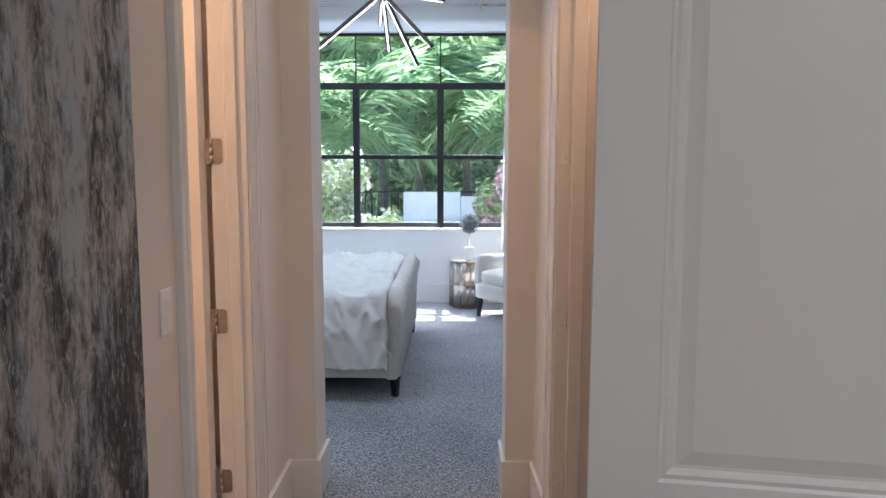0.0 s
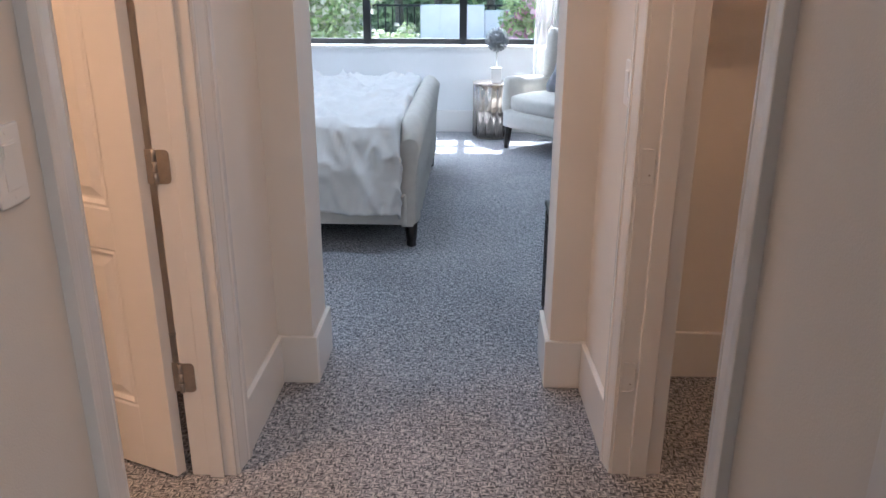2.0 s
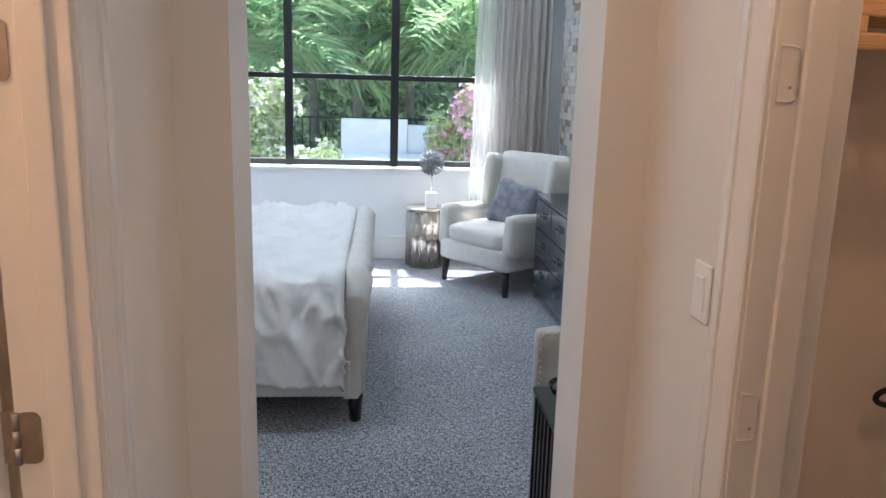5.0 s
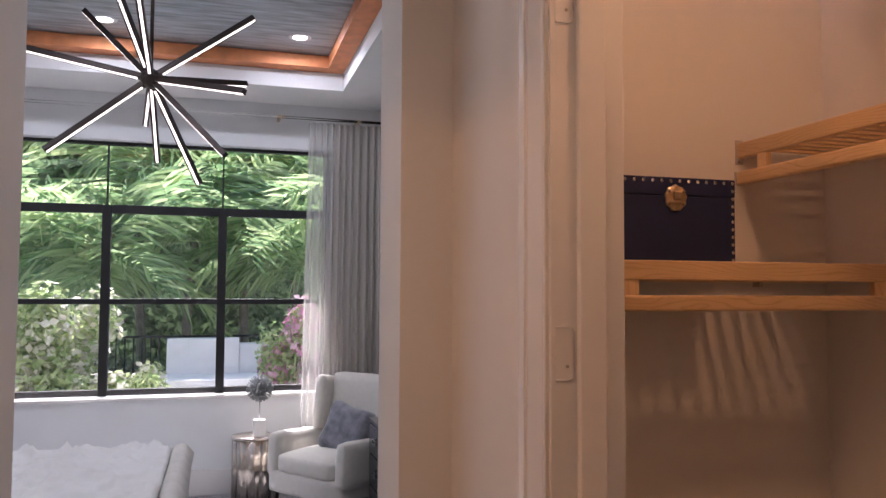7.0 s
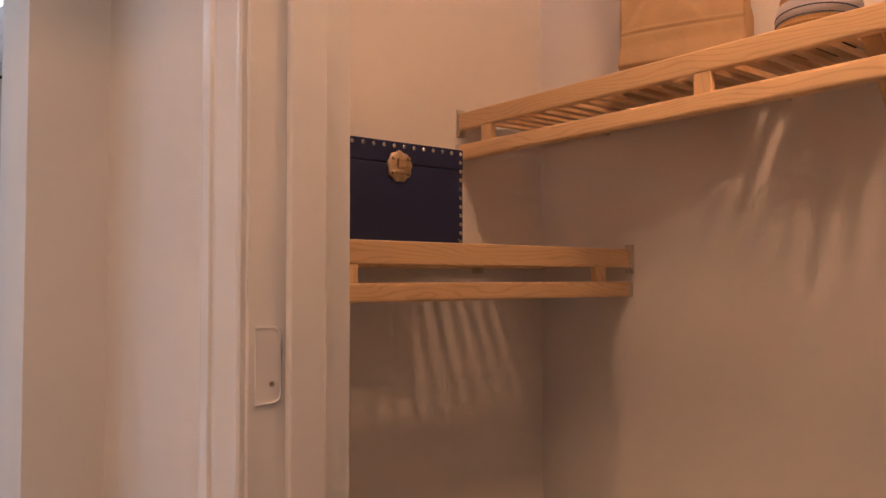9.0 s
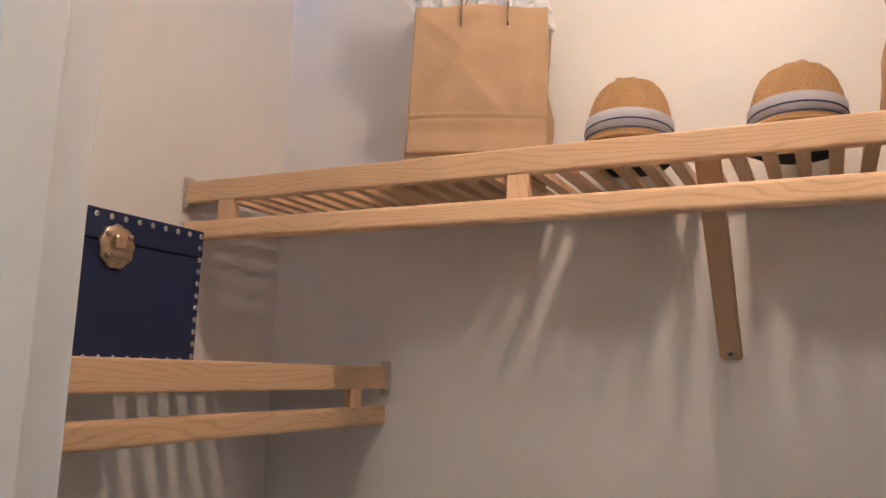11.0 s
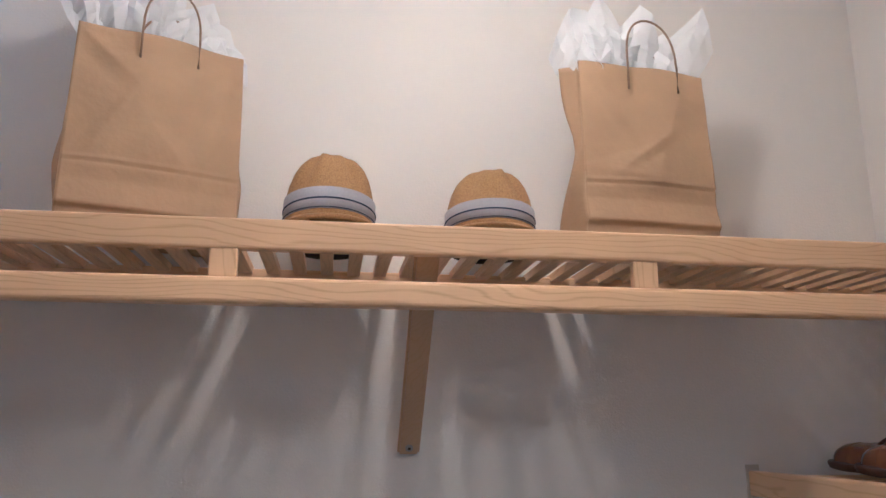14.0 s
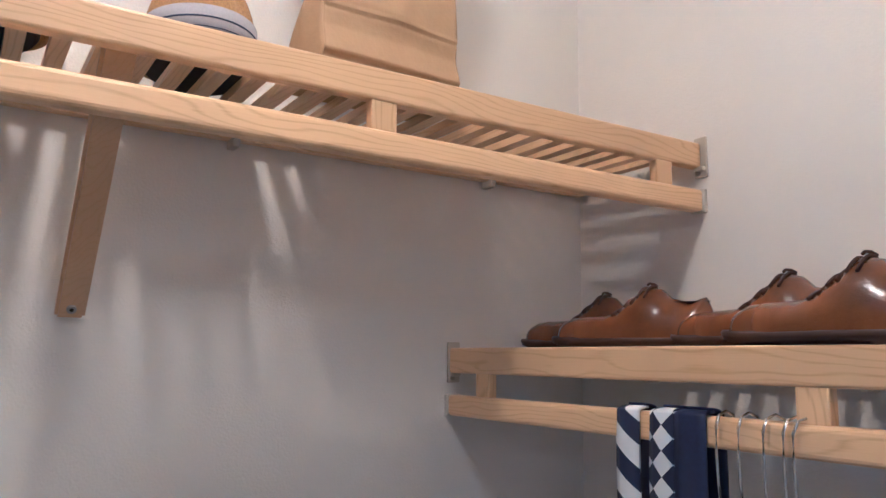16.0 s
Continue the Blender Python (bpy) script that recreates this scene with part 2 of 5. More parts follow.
def sheer_material(name, colour, see):
    m = bpy.data.materials.new(name)
    m.use_nodes = True
    n, l = m.node_tree.nodes, m.node_tree.links
    b = n["Principled BSDF"]
    b.inputs["Base Color"].default_value, b.inputs["Roughness"].default_value = (*colour, 1), 0.9
    tr = n.new("ShaderNodeBsdfTranslucent")
    tr.inputs["Color"].default_value = (*colour, 1)
    gap = n.new("ShaderNodeBsdfTransparent")
    m1, m2 = n.new("ShaderNodeMixShader"), n.new("ShaderNodeMixShader")
    m1.inputs[0].default_value, m2.inputs[0].default_value = 0.4, see
    l.new(b.outputs[0], m1.inputs[1])
    l.new(tr.outputs[0], m1.inputs[2])
    l.new(m1.outputs[0], m2.inputs[1])
    l.new(gap.outputs[0], m2.inputs[2])
    l.new(m2.outputs[0], n["Material Output"].inputs[0])
    return m


CARPET = carpet_material()
ASH, ASH_D = (0.75, 0.505, 0.262), (0.60, 0.375, 0.175)
WOOD_X, WOOD_Y, WOOD_Z = [wood_material("natural_ash_" + k, ASH, ASH_D, i) for i, k in enumerate("xyz")]
WOOD_PLY = wood_material("maple_plywood", (0.64, 0.425, 0.235), (0.60, 0.385, 0.20), 2)
PAINTING = painting_material()
KRAFT = material("brown_kraft_paper", (0.42, 0.282, 0.145), 0.8, vary=0.07, scale=14, bump=0.35, bump_scale=90)
CORD = material("twisted_paper_cord", (0.24, 0.165, 0.10), 0.85, vary=0.15, scale=120, bump=0.5, bump_scale=400)
TISSUE = sheer_material("white_tissue_paper", (0.93, 0.93, 0.94), 0.16)
STRAW = material("tan_woven_straw", (0.36, 0.215, 0.075), 0.85, vary=0.24, scale=420, bump=0.6, bump_scale=700)
BAND_GREY = material("grey_hat_ribbon", (0.36, 0.345, 0.385), 0.8, vary=0.06, scale=300, bump=0.3, bump_scale=900)
BAND_NAVY = material("navy_ribbon_stripe", (0.03, 0.04, 0.09), 0.8)
# dark lining cloth, with the hat's own shade painted in
HAT_LINING_SHADE = material("dark_hat_lining_shade", (0.02, 0.02, 0.025), 0.9, vary=0.3, scale=80)
LEATHER = material("polished_brown_leather", (0.150, 0.053, 0.016), 0.20, vary=0.4, scale=16, bump=0.15, bump_scale=500, coat=0.25)
SOLE = material("dark_brown_shoe_sole", (0.045, 0.019, 0.012), 0.55, vary=0.2, scale=40)
LACE = material("dark_brown_laces", (0.05, 0.018, 0.01), 0.8)
NAVY = material("navy_trunk_cloth", (0.008, 0.016, 0.07), 0.75, vary=0.2, scale=300, bump=0.5, bump_scale=900)
BRASS = material("antique_brass", (0.55, 0.43, 0.29), 0.32, metal=1.0, vary=0.25, scale=60, bump=0.3, bump_scale=200)
CHROME = material("polished_chrome", (0.55, 0.54, 0.53), 0.14, metal=1.0, vary=0.03)
BRACKET = material("beige_bracket_metal", (0.55, 0.50, 0.42), 0.4, metal=0.4, vary=0.05)
CAP = material("ivory_plastic_cap", (0.62, 0.57, 0.49), 0.45, vary=0.03)
SILK_STRIPE = striped_material("navy_white_striped_silk", (0.012, 0.018, 0.06), (0.78, 0.78, 0.80), 7.0, 35)
SILK_CHECK = striped_material("navy_white_checked_silk", (0.012, 0.018, 0.06), (0.72, 0.73, 0.76), 48, 45, 1)
SILK_NAVY = material("navy_silk", (0.014, 0.022, 0.075), 0.5, vary=0.1, scale=200)
BLACK_PLASTIC = material("matte_black_plastic", (0.01, 0.01, 0.01), 0.4, vary=0.1, scale=50)
DUVET = material("white_crinkled_duvet", (0.78, 0.77, 0.74), 0.9, vary=0.03, scale=8, bump=0.5, bump_scale=60, sheen=0.2)
LINEN = material("ivory_linen_upholstery", (0.66, 0.63, 0.57), 0.92, vary=0.04, scale=30, bump=0.4, bump_scale=700, sheen=0.2)
TAUPE = material("taupe_linen_upholstery", (0.50, 0.46, 0.40), 0.92, vary=0.05, scale=30, bump=0.4, bump_scale=700, sheen=0.2)
VELVET = material("grey_crushed_velvet", (0.20, 0.20, 0.235), 0.6, vary=0.45, scale=14, bump=0.5, bump_scale=40, sheen=0.5)
ESPRESSO = material("espresso_stained_wood", (0.016, 0.011, 0.009), 0.32, vary=0.3, scale=30)
DRESSER = material("charcoal_lacquered_wood", (0.035, 0.038, 0.045), 0.18, vary=0.15, scale=20, coat=0.3)
LOBED = material("champagne_metal", (0.52, 0.46, 0.40), 0.22, metal=1.0, vary=0.12, scale=8)
STONE_TOP = material("white_marble", (0.78, 0.77, 0.75), 0.25, vary=0.08, scale=6)
COPPER = material("copper_leaf_band", (0.70, 0.27, 0.11), 0.55, metal=0.3, vary=0.15, scale=12, bump=0.3, bump_scale=40)
TRAY_PAPER = material("silver_grey_wallpaper", (0.36, 0.40, 0.43), 0.4, metal=0.3, vary=0.4, scale=3, bump=0.4, bump_scale=9, stretch=(1.2, 8, 1))
BRONZE = material("dark_bronze_metal", (0.045, 0.034, 0.030), 0.4, metal=0.7, vary=0.1, scale=40)
LED = emitter("led_strip", (1.0, 0.88, 0.76), 1.5)
# glow of the added hall fill light
HALL_FILL = emitter("hall_fill_glow", (1.0, 0.66, 0.42), 1.3)
CLOSET_GLOW = emitter("closet_lamp_glass", (1.0, 0.54, 0.26), 68.0)
SIDE_GLOW = emitter("side_room_lamp_glass", (1.0, 0.53, 0.25), 195.0)
COOL_GLOW = emitter("white_lamp_lens", (1.0, 0.93, 0.85), 4.0)
TILES = [material("pale_split_stone", (0.58, 0.55, 0.50), 0.8, vary=0.12, scale=20, bump=0.6, bump_scale=120), material("grey_split_stone", (0.44, 0.42, 0.39), 0.75, vary=0.15, scale=20, bump=0.6, bump_scale=120), material("tan_wood_block", (0.30, 0.23, 0.16), 0.7, vary=0.2, scale=20, bump=0.5, bump_scale=120)]
GROUT = material("tile_backing", (0.30, 0.28, 0.26), 0.9)
GLASS = glass_material("clear_glass")
SHEER = sheer_material("sheer_grey_curtain", (0.80, 0.78, 0.74), 0.45)
DRAPE = sheer_material("grey_drape_cloth", (0.60, 0.565, 0.52), 0.05)
PALM = leaf_material("palm_leaf", (0.18, 0.31, 0.14), (0.58, 0.70, 0.36))
HEDGE = leaf_material("hedge_leaf", (0.16, 0.24, 0.15), (0.52, 0.60, 0.42))
LIME = leaf_material("lime_bush_leaf", (0.22, 0.33, 0.12), (0.62, 0.68, 0.38))
BLOOM = leaf_material("bougainvillea_bloom", (0.68, 0.26, 0.46), (0.88, 0.66, 0.74), 0.7)
WHITE_BLOOM = leaf_material("cream_blossom", (0.66, 0.62, 0.52), (0.90, 0.87, 0.78), 0.7)
BARK = material("palm_bark", (0.22, 0.19, 0.15), 0.9, vary=0.3, scale=10, bump=0.8, bump_scale=30)
STUCCO = material("white_garden_stucco", (0.74, 0.73, 0.70), 0.85, vary=0.05, bump=0.4, bump_scale=80)
PAVING = material("pale_garden_paving", (0.48, 0.46, 0.42), 0.9, vary=0.15, scale=3, bump=0.4, bump_scale=40)
FENCE = material("dark_fence_metal", (0.02, 0.02, 0.02), 0.5)


# ---- mesh helpers ----
def part(name, bm, mat, parent=None, label="", kind=""):
    me = bpy.data.meshes.new(name)
    bm.to_mesh(me)
    bm.free()
    for m in mat if isinstance(mat, (list, tuple)) else [mat]:
        me.materials.append(m)
    ob = new(name, me)
    ob.parent = parent
    return tagged(ob, label, kind=kind)


def thing(name, m, label, category, group=""):
    ob = new(name)
    ob.empty_display_size = 0.05
    ob.matrix_basis = m
    return tagged(ob, label, category, group)


def block(x0, x1, y0, y1, z0, z1, bevel=0.0, segments=2, bm=None):
    bm = bm or bmesh.new()
    made = bmesh.ops.create_cube(bm, size=1, matrix=Matrix.LocRotScale(((x0 + x1) / 2, (y0 + y1) / 2, (z0 + z1) / 2), None, (x1 - x0, y1 - y0, z1 - z0)))
    if bevel:
        edges = list({e for v in made["verts"] for e in v.link_edges})
        bmesh.ops.bevel(bm, geom=edges, offset=bevel, segments=segments, affect="EDGES", profile=0.5)
    return bm


def smooth(bm):
    for f in bm.faces:
        f.smooth = True
    return bm


def rod(a, b, r, sides=16, r2=None, bm=None):
    bm = bm or bmesh.new()
    a, b = Vector(a), Vector(b)
    turn = (b - a).to_track_quat("Z", "Y").to_matrix().to_4x4()
    made = bmesh.ops.create_cone(bm, cap_ends=True, segments=sides, radius1=r, radius2=r if r2 is None else r2, depth=(b - a).length, matrix=Matrix.Translation((a + b) / 2) @ turn)
    for f in {f for v in made["verts"] for f in v.link_faces}:
        f.smooth = len(f.verts) == 4
    return bm


def lathe(profile, sides=32, bm=None, caps=True):
    bm = bm or bmesh.new()
    rings = [[bm.verts.new((r * math.cos(a * math.tau / sides), r * math.sin(a * math.tau / sides), z)) for a in range(sides)] for r, z in profile]
    for lo, hi in zip(rings, rings[1:]):
        for i in range(sides):
            j = (i + 1) % sides
            bm.faces.new((lo[i], lo[j], hi[j], hi[i])).smooth = True
    for ring, flip in ((rings[0], True), (rings[-1], False)) if caps else ():
        bm.faces.new(ring[::-1] if flip else ring)
    return bm


def tube(points, r, sides=8, closed=False, bm=None):
    bm = bm or bmesh.new()
    pts = [Vector(p) for p in points]
    rings = []
    for i, p in enumerate(pts):
        d = (pts[min(i + 1, len(pts) - 1)] - pts[max(i - 1, 0)]).normalized()
        q = d.to_track_quat("Z", "Y")
        rad = r[i] if isinstance(r, (list, tuple)) else r
        rings.append([bm.verts.new(p + q @ Vector((rad * math.cos(a * math.tau / sides), rad * math.sin(a * math.tau / sides), 0))) for a in range(sides)])
    for lo, hi in zip(rings, rings[1:]):
        for i in range(sides):
            j = (i + 1) % sides
            bm.faces.new((lo[i], lo[j], hi[j], hi[i])).smooth = True
    bm.faces.new(rings[0][::-1])
    bm.faces.new(rings[-1])
    return bm


def soft_block(sx, sy, sz, cuts=8, bulge=0.03, round_by=0.04, wobble=0.0, seed=0):
    """A padded cushion-like block centred on the origin."""
    bm = bmesh.new()
    bmesh.ops.create_cube(bm, size=1)
    bmesh.ops.subdivide_edges(bm, edges=bm.edges[:], cuts=cuts, use_grid_fill=True)
    for v in bm.verts:
        p = v.co * 2
        s = Vector((sx, sy, sz)) / 2
        inner = Vector([max(a - round_by, 0.001) for a in s])
        q = Vector([p[i] * s[i] for i in range(3)])
        core = Vector([max(-inner[i], min(inner[i], q[i])) for i in range(3)])
        d = q - core
        if d.length > 1e-6:
            q = core + d.normalized() * min(round_by, max(abs(d.x), abs(d.y), abs(d.z)))
        q.z += bulge * (1 - p.x ** 2) * (1 - p.y ** 2) * (1 if p.z > 0 else 0.2 * -1) * abs(p.z)
        if wobble:
            q += wobble * noise.noise_vector(q * 7 + Vector((seed, 0, 0)))
        v.co = q
    return smooth(bm)


def wall(name, pieces, mat, label=""):
    bm = bmesh.new()
    for p in pieces:
        block(*p, bm=bm)
    return tagged(part(name, bm, mat), label, kind="structure")


# ---- structure ----
HALL_L, HALL_R, TOP, DOOR_TOP = -0.60, 0.505, 2.74, 2.45
CL_NEAR, CL_FAR, CL_BACK = 1.748, 3.603, 1.63
BED_L, BED_R, BED_Y0, BED_Y1, BED_TOP = -3.0, 1.37, 3.74, 8.27, 3.17
WIN_L, WIN_R, WIN_Z0, WIN_Z1 = -1.82, 0.86, 0.78, 2.80
L_DOOR, R_DOOR = (2.30, 2.935), (2.295, 2.985)

wall("floor", [(-3.2, 3.2, -2.2, 8.3, -0.1, 0.0)], CARPET, "grey flecked wall-to-wall carpet")
wall("wall_hall_left", [(HALL_L - 0.12, HALL_L, -2.1, L_DOOR[0], 0, TOP), (HALL_L - 0.12, HALL_L, L_DOOR[0], L_DOOR[1] + 0.01, DOOR_TOP, TOP), (HALL_L - 0.12, HALL_L, L_DOOR[1] + 0.01, 3.515, 0, TOP)], WALL)
wall("wall_hall_right", [(HALL_R, 0.62, 1.62, R_DOOR[0] - 0.015, 0, TOP), (HALL_R, 0.62, R_DOOR[0] - 0.015, R_DOOR[1] + 0.015, DOOR_TOP, TOP), (HALL_R, 0.62, R_DOOR[1] + 0.015, 3.515, 0, TOP)], WALL)
wall("wall_closet_near", [(0.60, 3.0, 1.62, CL_NEAR, 0, TOP)], WALL)
wall("wall_closet_back", [(CL_BACK, CL_BACK + 0.12, CL_NEAR, 3.74, 0, TOP)], WALL)
wall("wall_return_left", [(BED_L, -0.475, 3.5, 3.74, 0, 3.5)], WALL)
wall("wall_return_right", [(0.36, 0.62, 3.5, 3.74, 0, 3.5), (0.62, CL_BACK, CL_FAR, 3.74, 0, 3.5)], WALL)
wall("wall_opening_header", [(-0.475, 0.36, 3.5, 3.74, 2.62, 3.5)], WALL)
wall("wall_start_room", [(-0.72, 3.0, -2.12, -2.0, 0, TOP), (3.0, 3.1, -2, 1.73, 0, TOP)], WALL)
wall("wall_side_room", [(-2.7, -2.58, 0.9, 3.5, 0, TOP), (-2.58, -0.72, 0.9, 1.0, 0, TOP)], WALL)
wall("ceiling", [(-2.7, 3.0, -2.1, 3.5, TOP, TOP + 0.1)], CEILING)
wall("wall_bedroom_left", [(BED_L - 0.1, BED_L, 3.5, 8.45, 0, 3.5)], WHITE_WALL)
wall("wall_bedroom_right", [(BED_R, BED_R + 0.14, 3.74, 8.45, 0, 3.5)], WHITE_WALL)
wall("wall_window", [(BED_L, WIN_L, BED_Y1, 8.45, 0, 3.5), (WIN_R, BED_R, BED_Y1, 8.45, 0, 3.5), (WIN_L, WIN_R, BED_Y1, 8.45, 0, WIN_Z0), (WIN_L, WIN_R, BED_Y1, 8.45, WIN_Z1, 3.5)], WHITE_WALL)
TX0, TX1, TY0, TY1 = -2.45, 0.85, 4.4, 7.69
wall("ceiling_bedroom", [(BED_L, TX0, 3.74, BED_Y1, BED_TOP, 3.3), (TX1, BED_R, 3.74, BED_Y1, BED_TOP, 3.3), (TX0, TX1, 3.74, TY0, BED_TOP, 3.3), (TX0, TX1, TY1, BED_Y1, BED_TOP, 3.3)], CEILING)
wall("ceiling_tray", [(TX0 - 0.1, TX1 + 0.1, TY0 - 0.1, TY1 + 0.1, 3.40, 3.5)], TRAY_PAPER, "silver-grey patterned wallpaper in the tray ceiling")
CW = 0.13
wall("trim_tray_band", [(TX0, TX1, TY1 - CW, TY1 + 0.08, 3.305, 3.395), (TX0, TX1, TY0 - 0.08, TY0 + CW, 3.305, 3.395), (TX1 - CW, TX1 + 0.08, TY0 + CW, TY1 - CW, 3.305, 3.395), (TX0 - 0.08, TX0 + CW, TY0 + CW, TY1 - CW, 3.305, 3.395)], COPPER, "copper-coloured band round the tray ceiling")
wall("roof_eave", [(-3.4, 2.4, 8.45, 9.0, 3.2, 3.4)], STUCCO)


def profile_run(name, pieces, mat, bevel=0.004):
    for p in pieces:
        tagged(part(name, block(*p, bevel=bevel), mat), kind="structure")


BB, BT = 0.182, 0.018
profile_run("baseboard", [
    (HALL_L, HALL_L + BT, 3.04, 3.5 - BT, 0, BB), (HALL_L, -0.475 + BT, 3.5 - BT, 3.5, 0, BB), (-0.475, -0.475 + BT, 3.5, 3.74 + BT, 0, BB),
    (HALL_R - BT, HALL_R, 3.075, 3.5 - BT, 0, BB), (0.36 - BT, HALL_R, 3.5 - BT, 3.5, 0, BB), (0.36 - BT, 0.36, 3.5, 3.74 + BT, 0, BB),
    (0.62, CL_BACK, CL_FAR - BT, CL_FAR, 0, BB - 0.005), (CL_BACK - BT, CL_BACK, CL_NEAR, CL_FAR - BT, 0, BB), (HALL_R - BT, HALL_R, 1.64, R_DOOR[0] - 0.095, 0, BB), (HALL_L, HALL_L + BT, -2.0, 2.20, 0, BB),
    (BED_L, BED_R, BED_Y1 - BT, BED_Y1, 0, 0.2), (BED_R - BT, BED_R, 3.76, BED_Y1 - BT, 0, 0.2), (0.36, BED_R - BT, 3.74, 3.74 + BT, 0, 0.2), (-2.58, HALL_L - 0.12, 3.5 - BT, 3.5, 0, BB)], TRIM)

# door casings and jambs
CT = 0.022
CASING = ((0, 0), (0, 0.48), (0.05, 0.58), (0.11, 0.58), (0.14, 0.50), (0.20, 0.54), (0.60, 0.80), (0.68, 0.80), (0.72, 0.97), (0.76, 1.0), (0.96, 1.0), (1.0, 0.94), (1.0, 0))


def casing(face, out, inner, outer):
    """A moulded upright, thin beside the opening and thicker at its outer band."""
    bm = bmesh.new()
    loops = [[bm.verts.new((face + out * CT * t, inner + (outer - inner) * u, z)) for u, t in CASING] for z in (0, DOOR_TOP + 0.09)]
    for k in range(len(CASING)):
        n = (k + 1) % len(CASING)
        bm.faces.new((loops[0][k], loops[0][n], loops[1][n], loops[1][k]))
    bm.faces.new(loops[0][::-1])
    bm.faces.new(loops[1])
    bmesh.ops.recalc_face_normals(bm, faces=bm.faces)
    tagged(part("trim_casing", bm, TRIM), kind="structure")


casing(HALL_L, 1, 2.305, 2.215)
casing(HALL_L, 1, 2.94, 3.045)
casing(HALL_R, -1, R_DOOR[0] - 0.005, R_DOOR[0] - 0.095)
casing(HALL_R, -1, 2.99, 3.078)
casing(0.62, 1, 2.995, 3.09)
casing(0.62, 1, R_DOOR[0] - 0.01, R_DOOR[0] - 0.10)
profile_run("trim_casing", [(HALL_L + 0.001, HALL_L + CT, 2.305, 2.94, DOOR_TOP, DOOR_TOP + 0.09), (HALL_R - CT, HALL_R - 0.001, R_DOOR[0] - 0.005, 2.99, DOOR_TOP, DOOR_TOP + 0.09)], TRIM)
profile_run("door_jamb", [
    (HALL_L - 0.125, HALL_L + 0.004, 2.30, 2.315, 0, DOOR_TOP), (HALL_L - 0.125, HALL_L + 0.004, 2.93, 2.945, 0, DOOR_TOP), (HALL_L - 0.125, HALL_L + 0.004, 2.315, 2.93, DOOR_TOP - 0.015, DOOR_TOP),
    (HALL_R - 0.004, 0.645, R_DOOR[0] - 0.015, R_DOOR[0], 0, DOOR_TOP), (HALL_R - 0.004, 0.645, 2.985, 3.0, 0, DOOR_TOP), (HALL_R - 0.004, 0.645, R_DOOR[0], 2.985, DOOR_TOP - 0.015, DOOR_TOP)], TRIM, 0.002)
profile_run("door_stop", [(0.55, 0.602, 2.972, 2.985, 0, DOOR_TOP - 0.02), (0.55, 0.602, R_DOOR[0], R_DOOR[0] + 0.012, 0, DOOR_TOP - 0.02), (HALL_L - 0.07, HALL_L - 0.028, 2.918, 2.93, 0, DOOR_TOP - 0.02), (HALL_L - 0.07, HALL_L - 0.028, 2.315, 2.327, 0, DOOR_TOP - 0.02)], TRIM, 0.003)


def rounded_plate(w, h, d, r, both=True, bm=None):
    """A plate in the xz plane with rounded corners, its front at -y."""
    bm = bm or bmesh.new()
    outline = []
    for cx, cz, a0 in ((w / 2 - r, h / 2 - r, 0), (-w / 2 + r, h / 2 - r, 90), (-w / 2 + r, -h / 2 + r, 180), (w / 2 - r, -h / 2 + r, 270)):
        for k in range(5):
            a = radians(a0 + k * 22.5)
            rr = r if both or cx > 0 else 0.0008
            ox, oz = (cx, cz) if both or cx > 0 else (-w / 2 + rr, math.copysign(h / 2 - rr, cz))
            outline.append((ox + rr * math.cos(a), oz + rr * math.sin(a)))
    front = [bm.verts.new((x, -d, z)) for x, z in outline]
    back = [bm.verts.new((x, 0, z)) for x, z in outline]
    bm.faces.new(front)
    bm.faces.new(back[::-1])
    for i in range(len(outline)):
        j = (i + 1) % len(outline)
        bm.faces.new((front[j], front[i], back[i], back[j]))
    return bm


HINGE_Z = (0.322, 0.924, 1.533, 2.145)
for z in HINGE_Z:
    cover = thing("hinge_mortise", pose(0.528, 2.9849, z), "white painted hinge mortise cover on the closet jamb", "hinge plate", "mortise covers on the closet jamb")
    part("plate", rounded_plate(0.034, 0.09, 0.0012, 0.012, False), TRIM, cover)
    part("rim", tube([(-0.017, -0.001, 0.045), (0.006, -0.001, 0.045), (0.014, -0.001, 0.041), (0.017, -0.001, 0.033), (0.017, -0.001, -0.033), (0.014, -0.001, -0.041), (0.006, -0.001, -0.045), (-0.017, -0.001, -0.045)], 0.0016, 6), TRIM, cover)
    part("screw", rod((0.004, -0.0022, -0.022), (0.004, -0.001, -0.022), 0.003, 10), NICKEL, cover)


